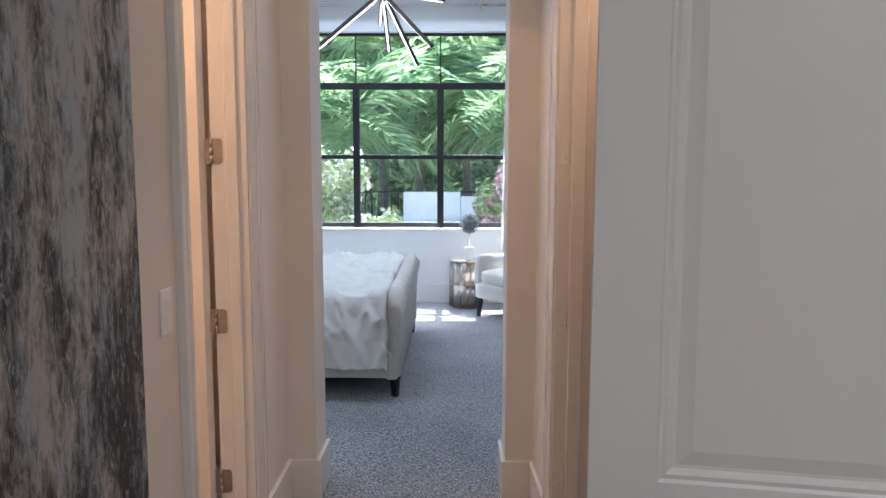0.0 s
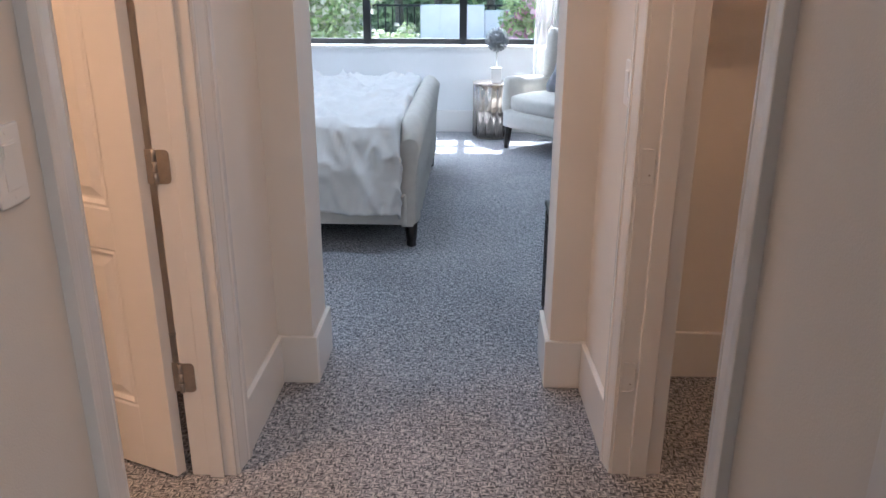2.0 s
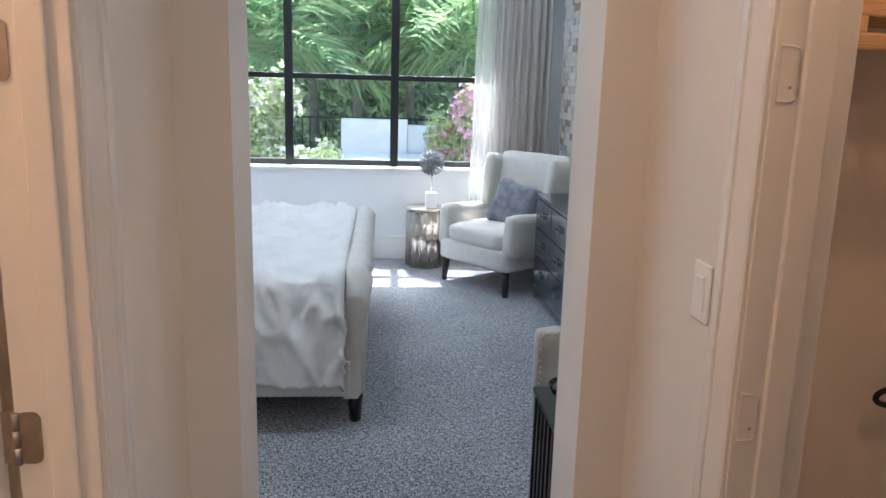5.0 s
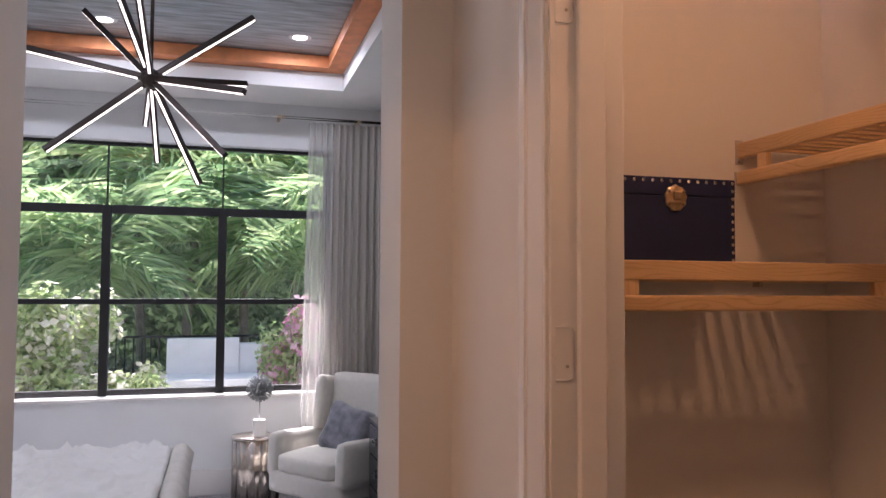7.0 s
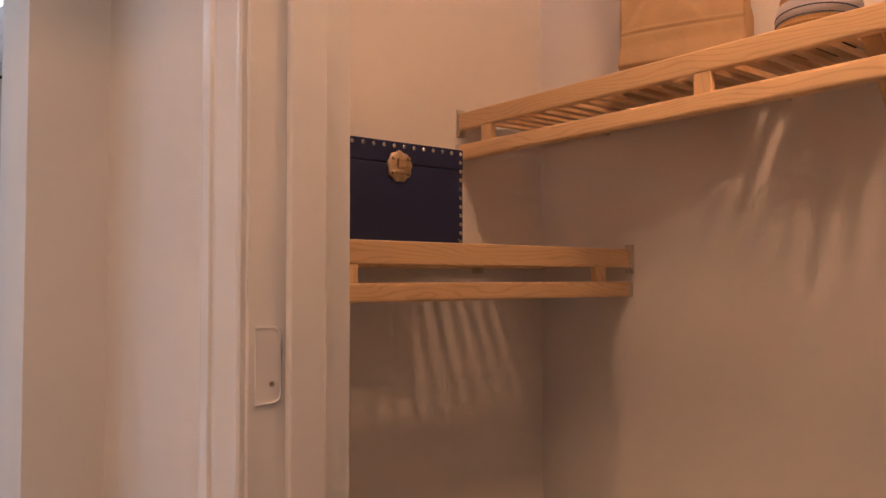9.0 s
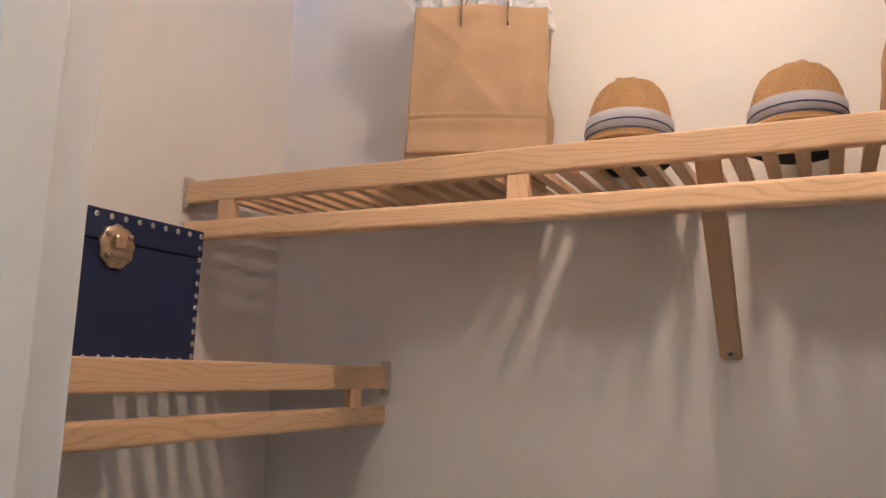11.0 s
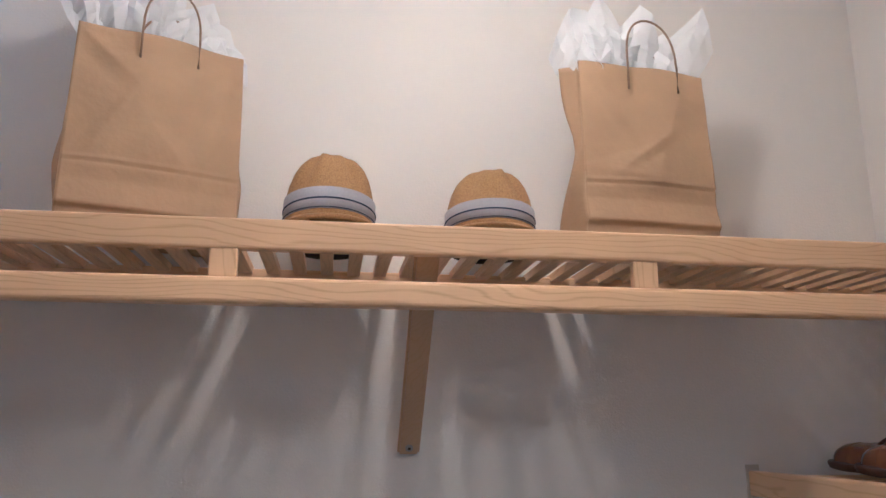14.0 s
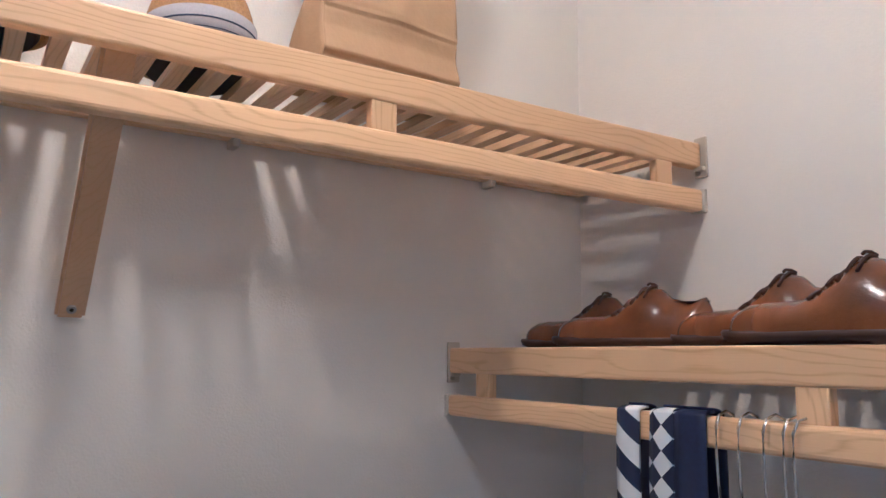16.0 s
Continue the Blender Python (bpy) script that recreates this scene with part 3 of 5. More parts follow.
def door_leaf(name, m, width, panels, label):
    """A panelled leaf, hinged at the origin and running along +x; faces at y = 0 and y = 0.036."""
    leaf = thing(name, m, label, "door")
    stile, t, h = 0.118, 0.036, 2.425
    zs = [0.012] + [v for p in panels for v in p] + [h]
    part("stile", block(0, stile, 0, t, 0.012, h, 0.002), DOOR, leaf)
    part("stile", block(width - stile, width, 0, t, 0.012, h, 0.002), DOOR, leaf)
    for a, b in zip(zs[::2], zs[1::2]):
        part("rail", block(stile - 0.0005, width - stile + 0.0005, 0.0002, t - 0.0002, a, b), DOOR, leaf)
    for a, b in panels:
        bm = bmesh.new()
        for side in (0, 1):
            y0, s = (0.0, 1) if side == 0 else (t, -1)
            loops = []
            for inset, dy in ((0.0, 0.0), (0.006, 0.004), (0.014, 0.0025), (0.024, 0.011), (0.030, 0.0115), (0.055, 0.0045), (0.057, 0.004)):
                x0, x1, z0, z1 = stile + inset, width - stile - inset, a + inset, b - inset
                loops.append([bm.verts.new((x, y0 + s * dy, z)) for x, z in ((x0, z0), (x1, z0), (x1, z1), (x0, z1))])
            for lo, hi in zip(loops, loops[1:]):
                for i in range(4):
                    j = (i + 1) % 4
                    bm.faces.new((lo[i], lo[j], hi[j], hi[i]) if s > 0 else (lo[j], lo[i], hi[i], hi[j]))
            bm.faces.new(loops[-1] if s > 0 else loops[-1][::-1])
        part("panel", bm, DOOR, leaf, "raised moulded panel")
    return leaf


side_door = door_leaf("door_side_room", pose(-0.744, 2.935, 0, 0, 0, 157), 0.61, [(0.21, 0.69), (0.80, 2.30)], "white two-panel door standing open into the side room")
for z in HINGE_Z:
    hg = thing("door_hinge", pose(-0.722, 2.9295, z), "brushed nickel door hinge with rounded corners", "hinge", "hinges of the open door")
    bm = rounded_plate(0.038, 0.089, 0.0025, 0.012)
    bmesh.ops.transform(bm, matrix=pose(0.019, 0, 0), verts=bm.verts)
    part("jamb_plate", bm, NICKEL, hg)
    bm = rounded_plate(0.036, 0.089, 0.0025, 0.010)
    bmesh.ops.transform(bm, matrix=pose(-0.021, 0.003, 0), verts=bm.verts)
    part("door_plate", bm, NICKEL, hg)
    for k in range(3):
        part("knuckle", rod((0, -0.004, -0.0445 + k * 0.0298), (0, -0.004, -0.0445 + k * 0.0298 + 0.0288), 0.0062, 14), NICKEL, hg)
    for sx, sz in ((0.024, 0.03), (0.030, 0.0), (0.024, -0.03), (-0.02, 0.028), (-0.02, -0.028)):
        part("screw", rod((sx, -0.0036, sz), (sx, -0.002, sz), 0.0032, 10), NICKEL, hg)
entry_door = door_leaf("door_start_room", pose(0.372, 1.505, 0, 0, 0, -10), 0.76, [(0.21, 0.83), (0.955, 2.30)], "white panelled door folded back against the wall")


def rocker_switch(m, label):
    s = thing("light_switch", m, label, "switch")
    part("cover_plate", block(-0.037, 0.037, -0.006, 0, -0.06, 0.06, 0.004), PLASTIC, s)
    part("frame", block(-0.0185, 0.0185, -0.0075, -0.005, -0.036, 0.036, 0.001), PLASTIC, s)
    bm = block(-0.0155, 0.0155, -0.0075, -0.004, -0.032, 0.032, 0.001)
    bmesh.ops.rotate(bm, cent=(0, -0.005, 0), matrix=Matrix.Rotation(radians(5), 3, "X"), verts=bm.verts)
    part("rocker", bm, PLASTIC, s)
    part("screw", rod((0, -0.0068, 0.048), (0, -0.0055, 0.048), 0.003, 10), PLASTIC, s)
    part("screw", rod((0, -0.0068, -0.048), (0, -0.0055, -0.048), 0.003, 10), PLASTIC, s)


rocker_switch(pose(HALL_L, 2.128, 1.118, 0, 0, 90), "white rocker switch beside the side room door")
rocker_switch(pose(HALL_R, 3.160, 1.112, 0, 0, -90), "white rocker switch beside the closet door")

canvas = thing("painting", pose(HALL_L, 1.0, 0.45), "large abstract painting in thick grey and slate strokes", "painting")
part("canvas", block(0.004, 0.035, -0.95, 0.90, 0.0, 2.0, 0.003), PAINTING, canvas)


def downlight(x, y, z, mat, label):
    d = thing("recessed_downlight", pose(x, y, z), label, "ceiling light", "recessed downlights")
    part("trim_ring", lathe([(0.052, -0.001), (0.075, -0.003), (0.078, -0.0015), (0.078, 0.0), (0.052, 0.002)], 32, caps=False), CEILING, d)
    part("lens", lathe([(0.001, -0.002), (0.0515, -0.002), (0.0515, 0.001), (0.001, 0.001)], 24), mat, d)


def dome_light(x, y, mat, label):
    d = thing("flush_ceiling_light", pose(x, y, TOP), label, "ceiling light")
    part("base", lathe([(0.001, 0.0), (0.085, 0.0), (0.085, -0.018), (0.08, -0.02), (0.001, -0.02)][::-1], 40), NICKEL, d)
    part("dome", lathe([(0.052 * math.cos(k * math.pi / 20) + 0.0005, -0.02 - 0.05 * math.sin(k * math.pi / 20)) for k in range(11)][::-1], 32), mat, d, "lit opal glass dome")


# unseen light, added opposite the closet door to lift its lower back wall
panel = thing("hall_ceiling_light", pose(-0.08, 2.62, TOP), "round fill light added on the hall ceiling, out of view", "ceiling light")
part("rim", lathe([(0.305, -0.022), (0.32, -0.02), (0.325, 0.0), (0.305, 0.0)], 48, caps=False), CEILING, panel)
part("diffuser", lathe([(0.001, -0.012), (0.304, -0.012), (0.304, -0.004), (0.001, -0.004)], 48), HALL_FILL, panel, "glowing disc of the added fill light")
dome_light(LAMP_X, LAMP_Y, CLOSET_GLOW, "flush opal dome light giving warm closet light")
dome_light(-1.5, 2.2, SIDE_GLOW, "flush opal dome light giving warm light")
# made-up fitting, never in view, to go with the start room's fill
downlight(0.9, -0.6, TOP, COOL_GLOW, "round recessed downlight added unseen in the start room ceiling")
for x in (-2.05, -0.8, 0.47):
    for y in (4.9, 7.2):
        downlight(x, y, 3.40, COOL_GLOW, "round recessed downlight in the papered tray ceiling")


# the hall's closet side runs 2.4 degrees askew of the other walls
def askew(names, px, py, side):
    m = Matrix.Translation((px, py, 0)) @ Matrix.Rotation(radians(2.4), 4, "Z") @ Matrix.Translation((-px, -py, 0))
    for ob in list(scene.objects):
        if ob.parent is None and ob.name.split(".")[0] in names:
            c = ob.matrix_basis.translation if ob.type == "EMPTY" else Vector(ob.bound_box[0]).lerp(Vector(ob.bound_box[6]), 0.5)
            if c.x * side > 0 and abs(c.x) < 0.75 and c.y < 3.52 and (c.y < 3.485 or abs(c.x) > 0.49):
                ob.matrix_basis = m @ ob.matrix_basis


HALL_PARTS = ("trim_casing", "door_jamb", "door_stop", "baseboard", "light_switch", "hinge_mortise", "door_hinge", "painting", "wall_hall_left", "wall_hall_right", "door_side_room")
askew(HALL_PARTS, HALL_R, 2.985, 1)


# ---- closet shelving ----
def end_bracket(parent, m):
    b = part("end_bracket", block(-0.002, 0.002, -0.008, 0.016, -0.058, 0.010, 0.0012), BRACKET, parent, "pale metal wall bracket with a screw")
    b.matrix_basis = m
    part("hook", block(-0.002, 0.010, -0.004, 0.014, -0.048, -0.040, 0.003), BRACKET, b)
    part("screw", rod((0.006, 0.0, -0.050), (-0.003, 0.0, -0.050), 0.004, 10), NICKEL, b)


def shelf_unit(name, m, length, depth, rail, gap, pole, pegs, wall_ends, label, free_cap=False):
    """Slatted shelf along +x, front at y = 0, back at y = depth, its rail's top at z = 0."""
    s = thing(name, m, label, "shelf", "slatted closet shelves")
    part("front_rail", block(0.006, length - 0.006, 0, 0.02, -rail, 0, 0.004, 3), WOOD_X, s)
    part("back_rail", block(0.006, length - 0.006, depth - 0.022, depth - 0.002, -rail, -0.012, 0.003), WOOD_X, s)
    slat = None
    n = int((length - 0.05) / 0.0425)
    for i in range(n):
        x = 0.03 + i * (length - 0.06) / (n - 1)
        if slat is None:
            slat = part("slat", block(-0.0100, 0.0100, 0.021, depth - 0.004, -0.0205, -0.0075), WOOD_Y, s)
            slat.location = (x, 0, 0)
        else:
            o = new("slat", slat.data)
            o.parent, o.location = s, (x, 0, random.uniform(-0.0006, 0.0006))
    part("hanging_rod", block(0.008, length - 0.008, -0.004, 0.022, -rail - gap - pole, -rail - gap, 0.006, 3), WOOD_X, s)
    for x in pegs:
        part("spacer_peg", block(x - 0.018, x + 0.018, 0.002, 0.018, -rail - gap - 0.001, -rail + 0.001, 0.002), WOOD_Z, s)
    for x in (0.0, length):
        part("rod_cap", block(x - 0.009 if x else 0.0, x if x else 0.009, -0.0055, 0.0235, -rail - gap - pole - 0.0015, -rail - gap + 0.0015, 0.002), CAP, s)
    for x in wall_ends:
        end_bracket(s, pose(0.004 if x == 0 else length - 0.004, 0.006, 0, 0, 0, 0 if x == 0 else 180))
    if free_cap:
        part("end_cap", block(-0.002, 0.007, -0.002, 0.023, -rail - 0.002, 0.002, 0.002), CAP, s)
    k = max(2, int(length / 0.45))
    for i in range(k):
        x = (i + 0.5) * length / k
        part("wall_clip", block(x - 0.006, x + 0.006, depth - 0.03, depth, -rail - 0.012, -rail + 0.002, 0.002), BRACKET, s)
    return s


def support_arm(parent, x, depth, drop, rail):
    """Diagonal plywood arm from under the front rail down to the wall."""
    bm = bmesh.new()
    w = 0.018
    a, b = Vector((x, 0.032, -rail + 0.03)), Vector((x, depth - 0.006, -drop))
    d = (b - a).normalized()
    nrm = Vector((0, -d.z, d.y)) * 0.007
    vs = []
    for p in (a, b):
        for sx in (-w, w):
            for sn in (-1, 1):
                vs.append(bm.verts.new(p + Vector((sx, 0, 0)) + nrm * sn))
    for f in ((0, 1, 3, 2), (4, 6, 7, 5), (0, 4, 5, 1), (2, 3, 7, 6), (0, 2, 6, 4), (1, 5, 7, 3)):
        bm.faces.new([vs[i] for i in f])
    bmesh.ops.recalc_face_normals(bm, faces=bm.faces)
    bmesh.ops.bevel(bm, geom=bm.edges[:], offset=0.004, segments=2, affect="EDGES")
    arm = part("support_arm", bm, WOOD_PLY, parent, "plywood support arm screwed to the wall")
    nn = Vector((0, d.z, -d.y)).normalized()
    p = b - d * 0.018
    part("screw", rod(p + nn * 0.004, p + nn * 0.0105, 0.006, 14), NICKEL, arm)
    part("screw_slot", rod(p + nn * 0.0100, p + nn * 0.0109, 0.0028, 6), BLACK_PLASTIC, arm)


DEPTH = 0.298
upper = shelf_unit("upper_closet_shelf", pose(CL_BACK - DEPTH, CL_FAR, 2.046, 0, 0, -90), CL_FAR - CL_NEAR, DEPTH, 0.042, 0.037, 0.036, [0.106, 0.687, 1.262, 1.763], (0, 1), "long slatted ash shelf with a hanging rod across the closet")
support_arm(upper, 0.959, DEPTH, 0.308, 0.042)
low_far = shelf_unit("lower_closet_shelf", pose(0.66, 3.305, 1.707), CL_BACK - 0.66, CL_FAR - 3.305, 0.045, 0.033, 0.036, [0.18, 0.86], (1,), "short slatted ash shelf with rod under the trunk", True)
low_near = shelf_unit("shoe_shelf", pose(CL_BACK, 2.055, 1.707, 0, 0, 180), CL_BACK - 0.886, 2.055 - CL_NEAR, 0.042, 0.036, 0.034, [0.10, 0.66], (0,), "short slatted ash shelf with rod holding shoes and ties", False)
part("end_cap", block(CL_BACK - 0.886 - 0.007, CL_BACK - 0.886 + 0.002, -0.002, 0.024, -0.045, 0.002, 0.002), CAP, low_near)
bm = bmesh.new()
vs = [bm.verts.new(p) for p in ((CL_BACK - 0.886 - 0.022, 0.02, -0.04), (CL_BACK - 0.886 - 0.022, 0.06, -0.04), (CL_BACK - 0.886 - 0.022, 0.305, -0.30), (CL_BACK - 0.886 - 0.022, 0.305, -0.345), (CL_BACK - 0.886 - 0.006, 0.02, -0.04), (CL_BACK - 0.886 - 0.006, 0.06, -0.04), (CL_BACK - 0.886 - 0.006, 0.305, -0.30), (CL_BACK - 0.886 - 0.006, 0.305, -0.345))]
for f in ((0, 1, 2, 3), (7, 6, 5, 4), (0, 4, 5, 1), (1, 5, 6, 2), (2, 6, 7, 3), (3, 7, 4, 0)):
    bm.faces.new([vs[i] for i in f])
bmesh.ops.recalc_face_normals(bm, faces=bm.faces)
part("support_arm", bm, WOOD_PLY, low_near)

# ---- closet things ----
trunk = thing("trunk_box", pose(0.989, 3.367, 1.7000) @ Matrix.Diagonal((1.055, 1.05, 1.115, 1)), "navy cloth trunk box with silver nailheads and brass latch", "box")
part("body", block(-0.155, 0.155, 0, 0.2, 0, 0.145, 0.002), NAVY, trunk)
part("lid", block(-0.1555, 0.1555, -0.0008, 0.2008, 0.1465, 0.184, 0.002), NAVY, trunk)
nail = None
spots = [(-0.148 + i * 0.0228, 0.176) for i in range(14)] + [(0.148, 0.176 - i * 0.0165) for i in range(1, 11)] + [(-0.148, 0.176 - i * 0.0165) for i in range(1, 11)] + [(-0.125 + i * 0.0228, 0.005) for i in range(12)]
for x, z in spots:
    if nail is None:
        bm = bmesh.new()
        bmesh.ops.create_uvsphere(bm, u_segments=10, v_segments=6, radius=0.0042)
        nail = part("nailhead", smooth(bm), CHROME, trunk)
        nail.location, nail.scale = (x, -0.001, z), (1, 0.55, 1)
    else:
        o = new("nailhead", nail.data)
        o.parent, o.location, o.scale = trunk, (x, -0.001, z), (1, 0.55, 1)
bm = lathe([(0.0008, 0.0055), (0.008, 0.006), (0.012, 0.004), (0.018, 0.0055), (0.022, 0.003), (0.0265, 0.0035), (0.028, 0.0)], 36)
for v in bm.verts:
    a = math.atan2(v.co.y, v.co.x)
    v.co.x, v.co.y = v.co.x * (1 + 0.05 * math.sin(9 * a)), v.co.y * (1 + 0.05 * math.sin(9 * a))
bmesh.ops.rotate(bm, matrix=Matrix.Rotation(radians(90), 3, "X"), verts=bm.verts)
latch = part("latch", bm, BRASS, trunk, "ornate round antique brass latch")
latch.location = (0.0, -0.001, 0.14)
part("hasp", block(-0.009, 0.009, -0.011, -0.004, -0.004, 0.014, 0.003), BRASS, latch)
part("hasp_bar", block(-0.016, 0.016, -0.010, -0.005, -0.014, -0.007, 0.002), BRASS, latch)
for sx in (-0.017, 0.017):
    for sz in (-0.012, 0.014):
        bm = bmesh.new()
        bmesh.ops.create_uvsphere(bm, u_segments=8, v_segments=6, radius=0.004, matrix=Matrix.Translation((sx, -0.006, sz)))
        part("boss", smooth(bm), BRASS, latch)


FOLD = 0.325


def paper_bag(m, width, depth, height, lean, seed, label, creases, narrow_top=0.03, back_lean=0.0, heap=0.0, grip=0.0, pinched=0.0):
    """An open kraft bag with a folded base, gusseted sides, twisted handles and tissue."""
    bag = thing("paper_bag", m, label, "bag", "brown paper gift bags")
    off = Vector((seed * 3.1, 0, 0))

    def sheet(name, fn, nu, nv):
        bm = bmesh.new()
        g = [[bm.verts.new(fn(i / nu, j / nv)) for i in range(nu + 1)] for j in range(nv + 1)]
        for j in range(nv):
            for i in range(nu):
                bm.faces.new((g[j][i], g[j][i + 1], g[j + 1][i + 1], g[j + 1][i])).smooth = True
        ob = part(name, bm, KRAFT, bag)
        mod = ob.modifiers.new("paper", "SOLIDIFY")
        mod.thickness = 0.0008
        return ob

    def crumple(u, v):
        """Sharp-edged folds and soft dents of worn paper, out of the panel's plane."""
        w = 0.0
        for cu, cv, turn, amp, long, wide, narrow in creases:
            a = radians(turn)
            du, dv = (u - cu) * width, (v - cv) * height
            along, off_line = du * math.cos(a) + dv * math.sin(a), -du * math.sin(a) + dv * math.cos(a)
            side = wide if off_line > 0 else narrow
            w += 0.62 * amp * max(0.0, 1 - abs(off_line) / (side * 1.3)) ** 1.6 * math.exp(-(along / long) ** 2)
        p = Vector((u * width, 0, v * height))
        w += (0.0016 * noise.noise(p * 16 + off) + 0.004 * noise.noise(p * 6 + off)) * min(1, max(0, v - 0.12) * 4)
        base = -0.0016 * math.exp(-((v - FOLD) / 0.007) ** 2) + 0.0016 * math.exp(-((v - FOLD - 0.016) / 0.008) ** 2) - 0.003 * math.exp(-((v - FOLD + 0.08) / 0.09) ** 2)
        tuck = 0.007 * max(0.0, 1 - abs(v - 0.125) / (0.014 if v < 0.125 else 0.12))
        return w + base + tuck

    def front(u, v):
        taper = 1 - narrow_top * v
        x = (u - 0.5) * width * taper + lean * v
        rim = 0.010 * math.exp(-((v - 1) / 0.05) ** 2) * math.sin(u * 9 + seed)
        return Vector((x, -crumple(u, v) + 0.020 * v * v + rim * 0.3, v * height - 0.012 * abs(u - 0.3) * v + 0.4 * rim * v))

    def back(u, v):
        q = front(u, v)
        return Vector(((u - 0.5) * width * (1 - narrow_top * v * 0.4) + back_lean * abs(2 * v - 1.05), depth * (1 - 0.3 * v - 0.45 * pinched * math.exp(-((v - 0.5) / 0.2) ** 2)) + 0.006 * noise.noise(q * 8), q.z + 0.004))

    sheet("front_panel", front, 70, 110)
    sheet("back_panel", back, 8, 10)
    for name, u0, s in (("gusset", 0.0, 1), ("gusset", 1.0, -1)):
        def side(u, v, u0=u0, s=s):
            a, b = front(u0, v), back(u0, v)
            p = a.lerp(b, u)
            fold = (0.030 * max(0.0, v - FOLD) - 0.010 * math.exp(-((v - FOLD) / 0.2) ** 2)) * (1 - abs(2 * u - 1)) * s
            return Vector((p.x + fold, p.y, p.z))
        sheet(name, side, 10, 40)
    part("base", block(-width / 2 + 0.001, width / 2 - 0.001, 0.001, depth - 0.001, 0.0, 0.002), KRAFT, bag)
    for y, drop in ((0.006, 0.0), (depth * 0.5, 0.012)):
        pts = []
        for k in range(17):
            a = math.pi * k / 16
            pts.append((lean * 0.9 + grip - 0.042 * math.cos(a), y - 0.004 + 0.012 * math.sin(a), height - 0.01 - drop + (0.088 if y < 0.02 else 0.07) * math.sin(a) ** 0.7))
        pts = [(pts[0][0], pts[0][1], height - 0.05)] + pts + [(pts[-1][0], pts[-1][1], height - 0.05)]
        part("handle", tube(pts, 0.0018, 8), CORD, bag, "twisted paper cord handle")
    rng = random.Random(seed)
    for k in range(12):
        bm = bmesh.new()
        cx, cy = (rng.uniform(-0.42, 0.42)) * width, depth * rng.uniform(0.5, 0.62)
        tilt, turn, tall = rng.uniform(-0.3, 0.3) + cx * 3.2, rng.uniform(-0.45, 0.45), rng.uniform(0.10, 0.19) * (1 + heap * cx / width)
        g = []
        for j in range(9):
            row = []
            for i in range(7):
                u, v = i / 6 - 0.5, j / 8
                fan = 0.03 + 0.115 * v * (1.3 - 0.55 * v)
                p = Vector((u * fan, 0.02 * math.sin(u * 9 + k) * v + 0.018 * noise.noise(Vector((u * 6, v * 6, k + seed))), -0.05 + (tall + 0.03) * v * (1 - 0.8 * abs(u + 0.15 * (k % 3 - 1)))))
                p = Matrix.Rotation(tilt, 3, "Y") @ Matrix.Rotation(turn, 3, "Z") @ p
                row.append(bm.verts.new(p + Vector((cx * 0.8 + lean * 0.3, cy, height - 0.02))))
            g.append(row)
        for j in range(8):
            for i in range(6):
                bm.faces.new((g[j][i], g[j][i + 1], g[j + 1][i + 1], g[j + 1][i])).smooth = (i + j) % 2 == 0
        part("tissue_paper", bm, TISSUE, bag, "crumpled white tissue paper")
    return bag


paper_bag(pose(1.448, 3.040, 2.0395, 0, 0, -70.5), 0.250, 0.085, 0.328, 0.002, 3, "brown kraft gift bag with white tissue, slightly crumpled",
          [(0.18, 0.86, -42, 0.010, 0.06, 0.05, 0.02), (0.30, 0.62, 62, 0.012, 0.10, 0.09, 0.05), (0.56, 0.46, -50, 0.010, 0.05, 0.02, 0.07), (0.62, 0.78, -12, 0.008, 0.09, 0.06, 0.05), (0.86, 0.62, 78, 0.008, 0.12, 0.05, 0.03), (0.10, 0.45, 55, -0.010, 0.08, 0.05, 0.04), (0.47, 0.90, 8, -0.006, 0.08, 0.03, 0.05)],
          0.03, 0.010, heap=-0.9, grip=0.008, pinched=0.3)
paper_bag(pose(1.392, 2.298, 2.0395, 0, 0, -86), 0.216, 0.090, 0.305, 0.002, 8, "brown kraft gift bag with white tissue and splayed gusset",
          [(0.22, 0.80, -58, 0.010, 0.08, 0.06, 0.014), (0.50, 0.52, 38, 0.011, 0.05, 0.05, 0.012), (0.66, 0.60, 70, 0.010, 0.10, 0.08, 0.04), (0.30, 0.50, 18, -0.009, 0.07, 0.05, 0.05), (0.78, 0.86, -20, 0.006, 0.08, 0.04, 0.05), (0.55, 0.36, -8, 0.006, 0.09, 0.04, 0.02)],
          0.03, -0.013, heap=0.35, grip=0.012, pinched=1.0)


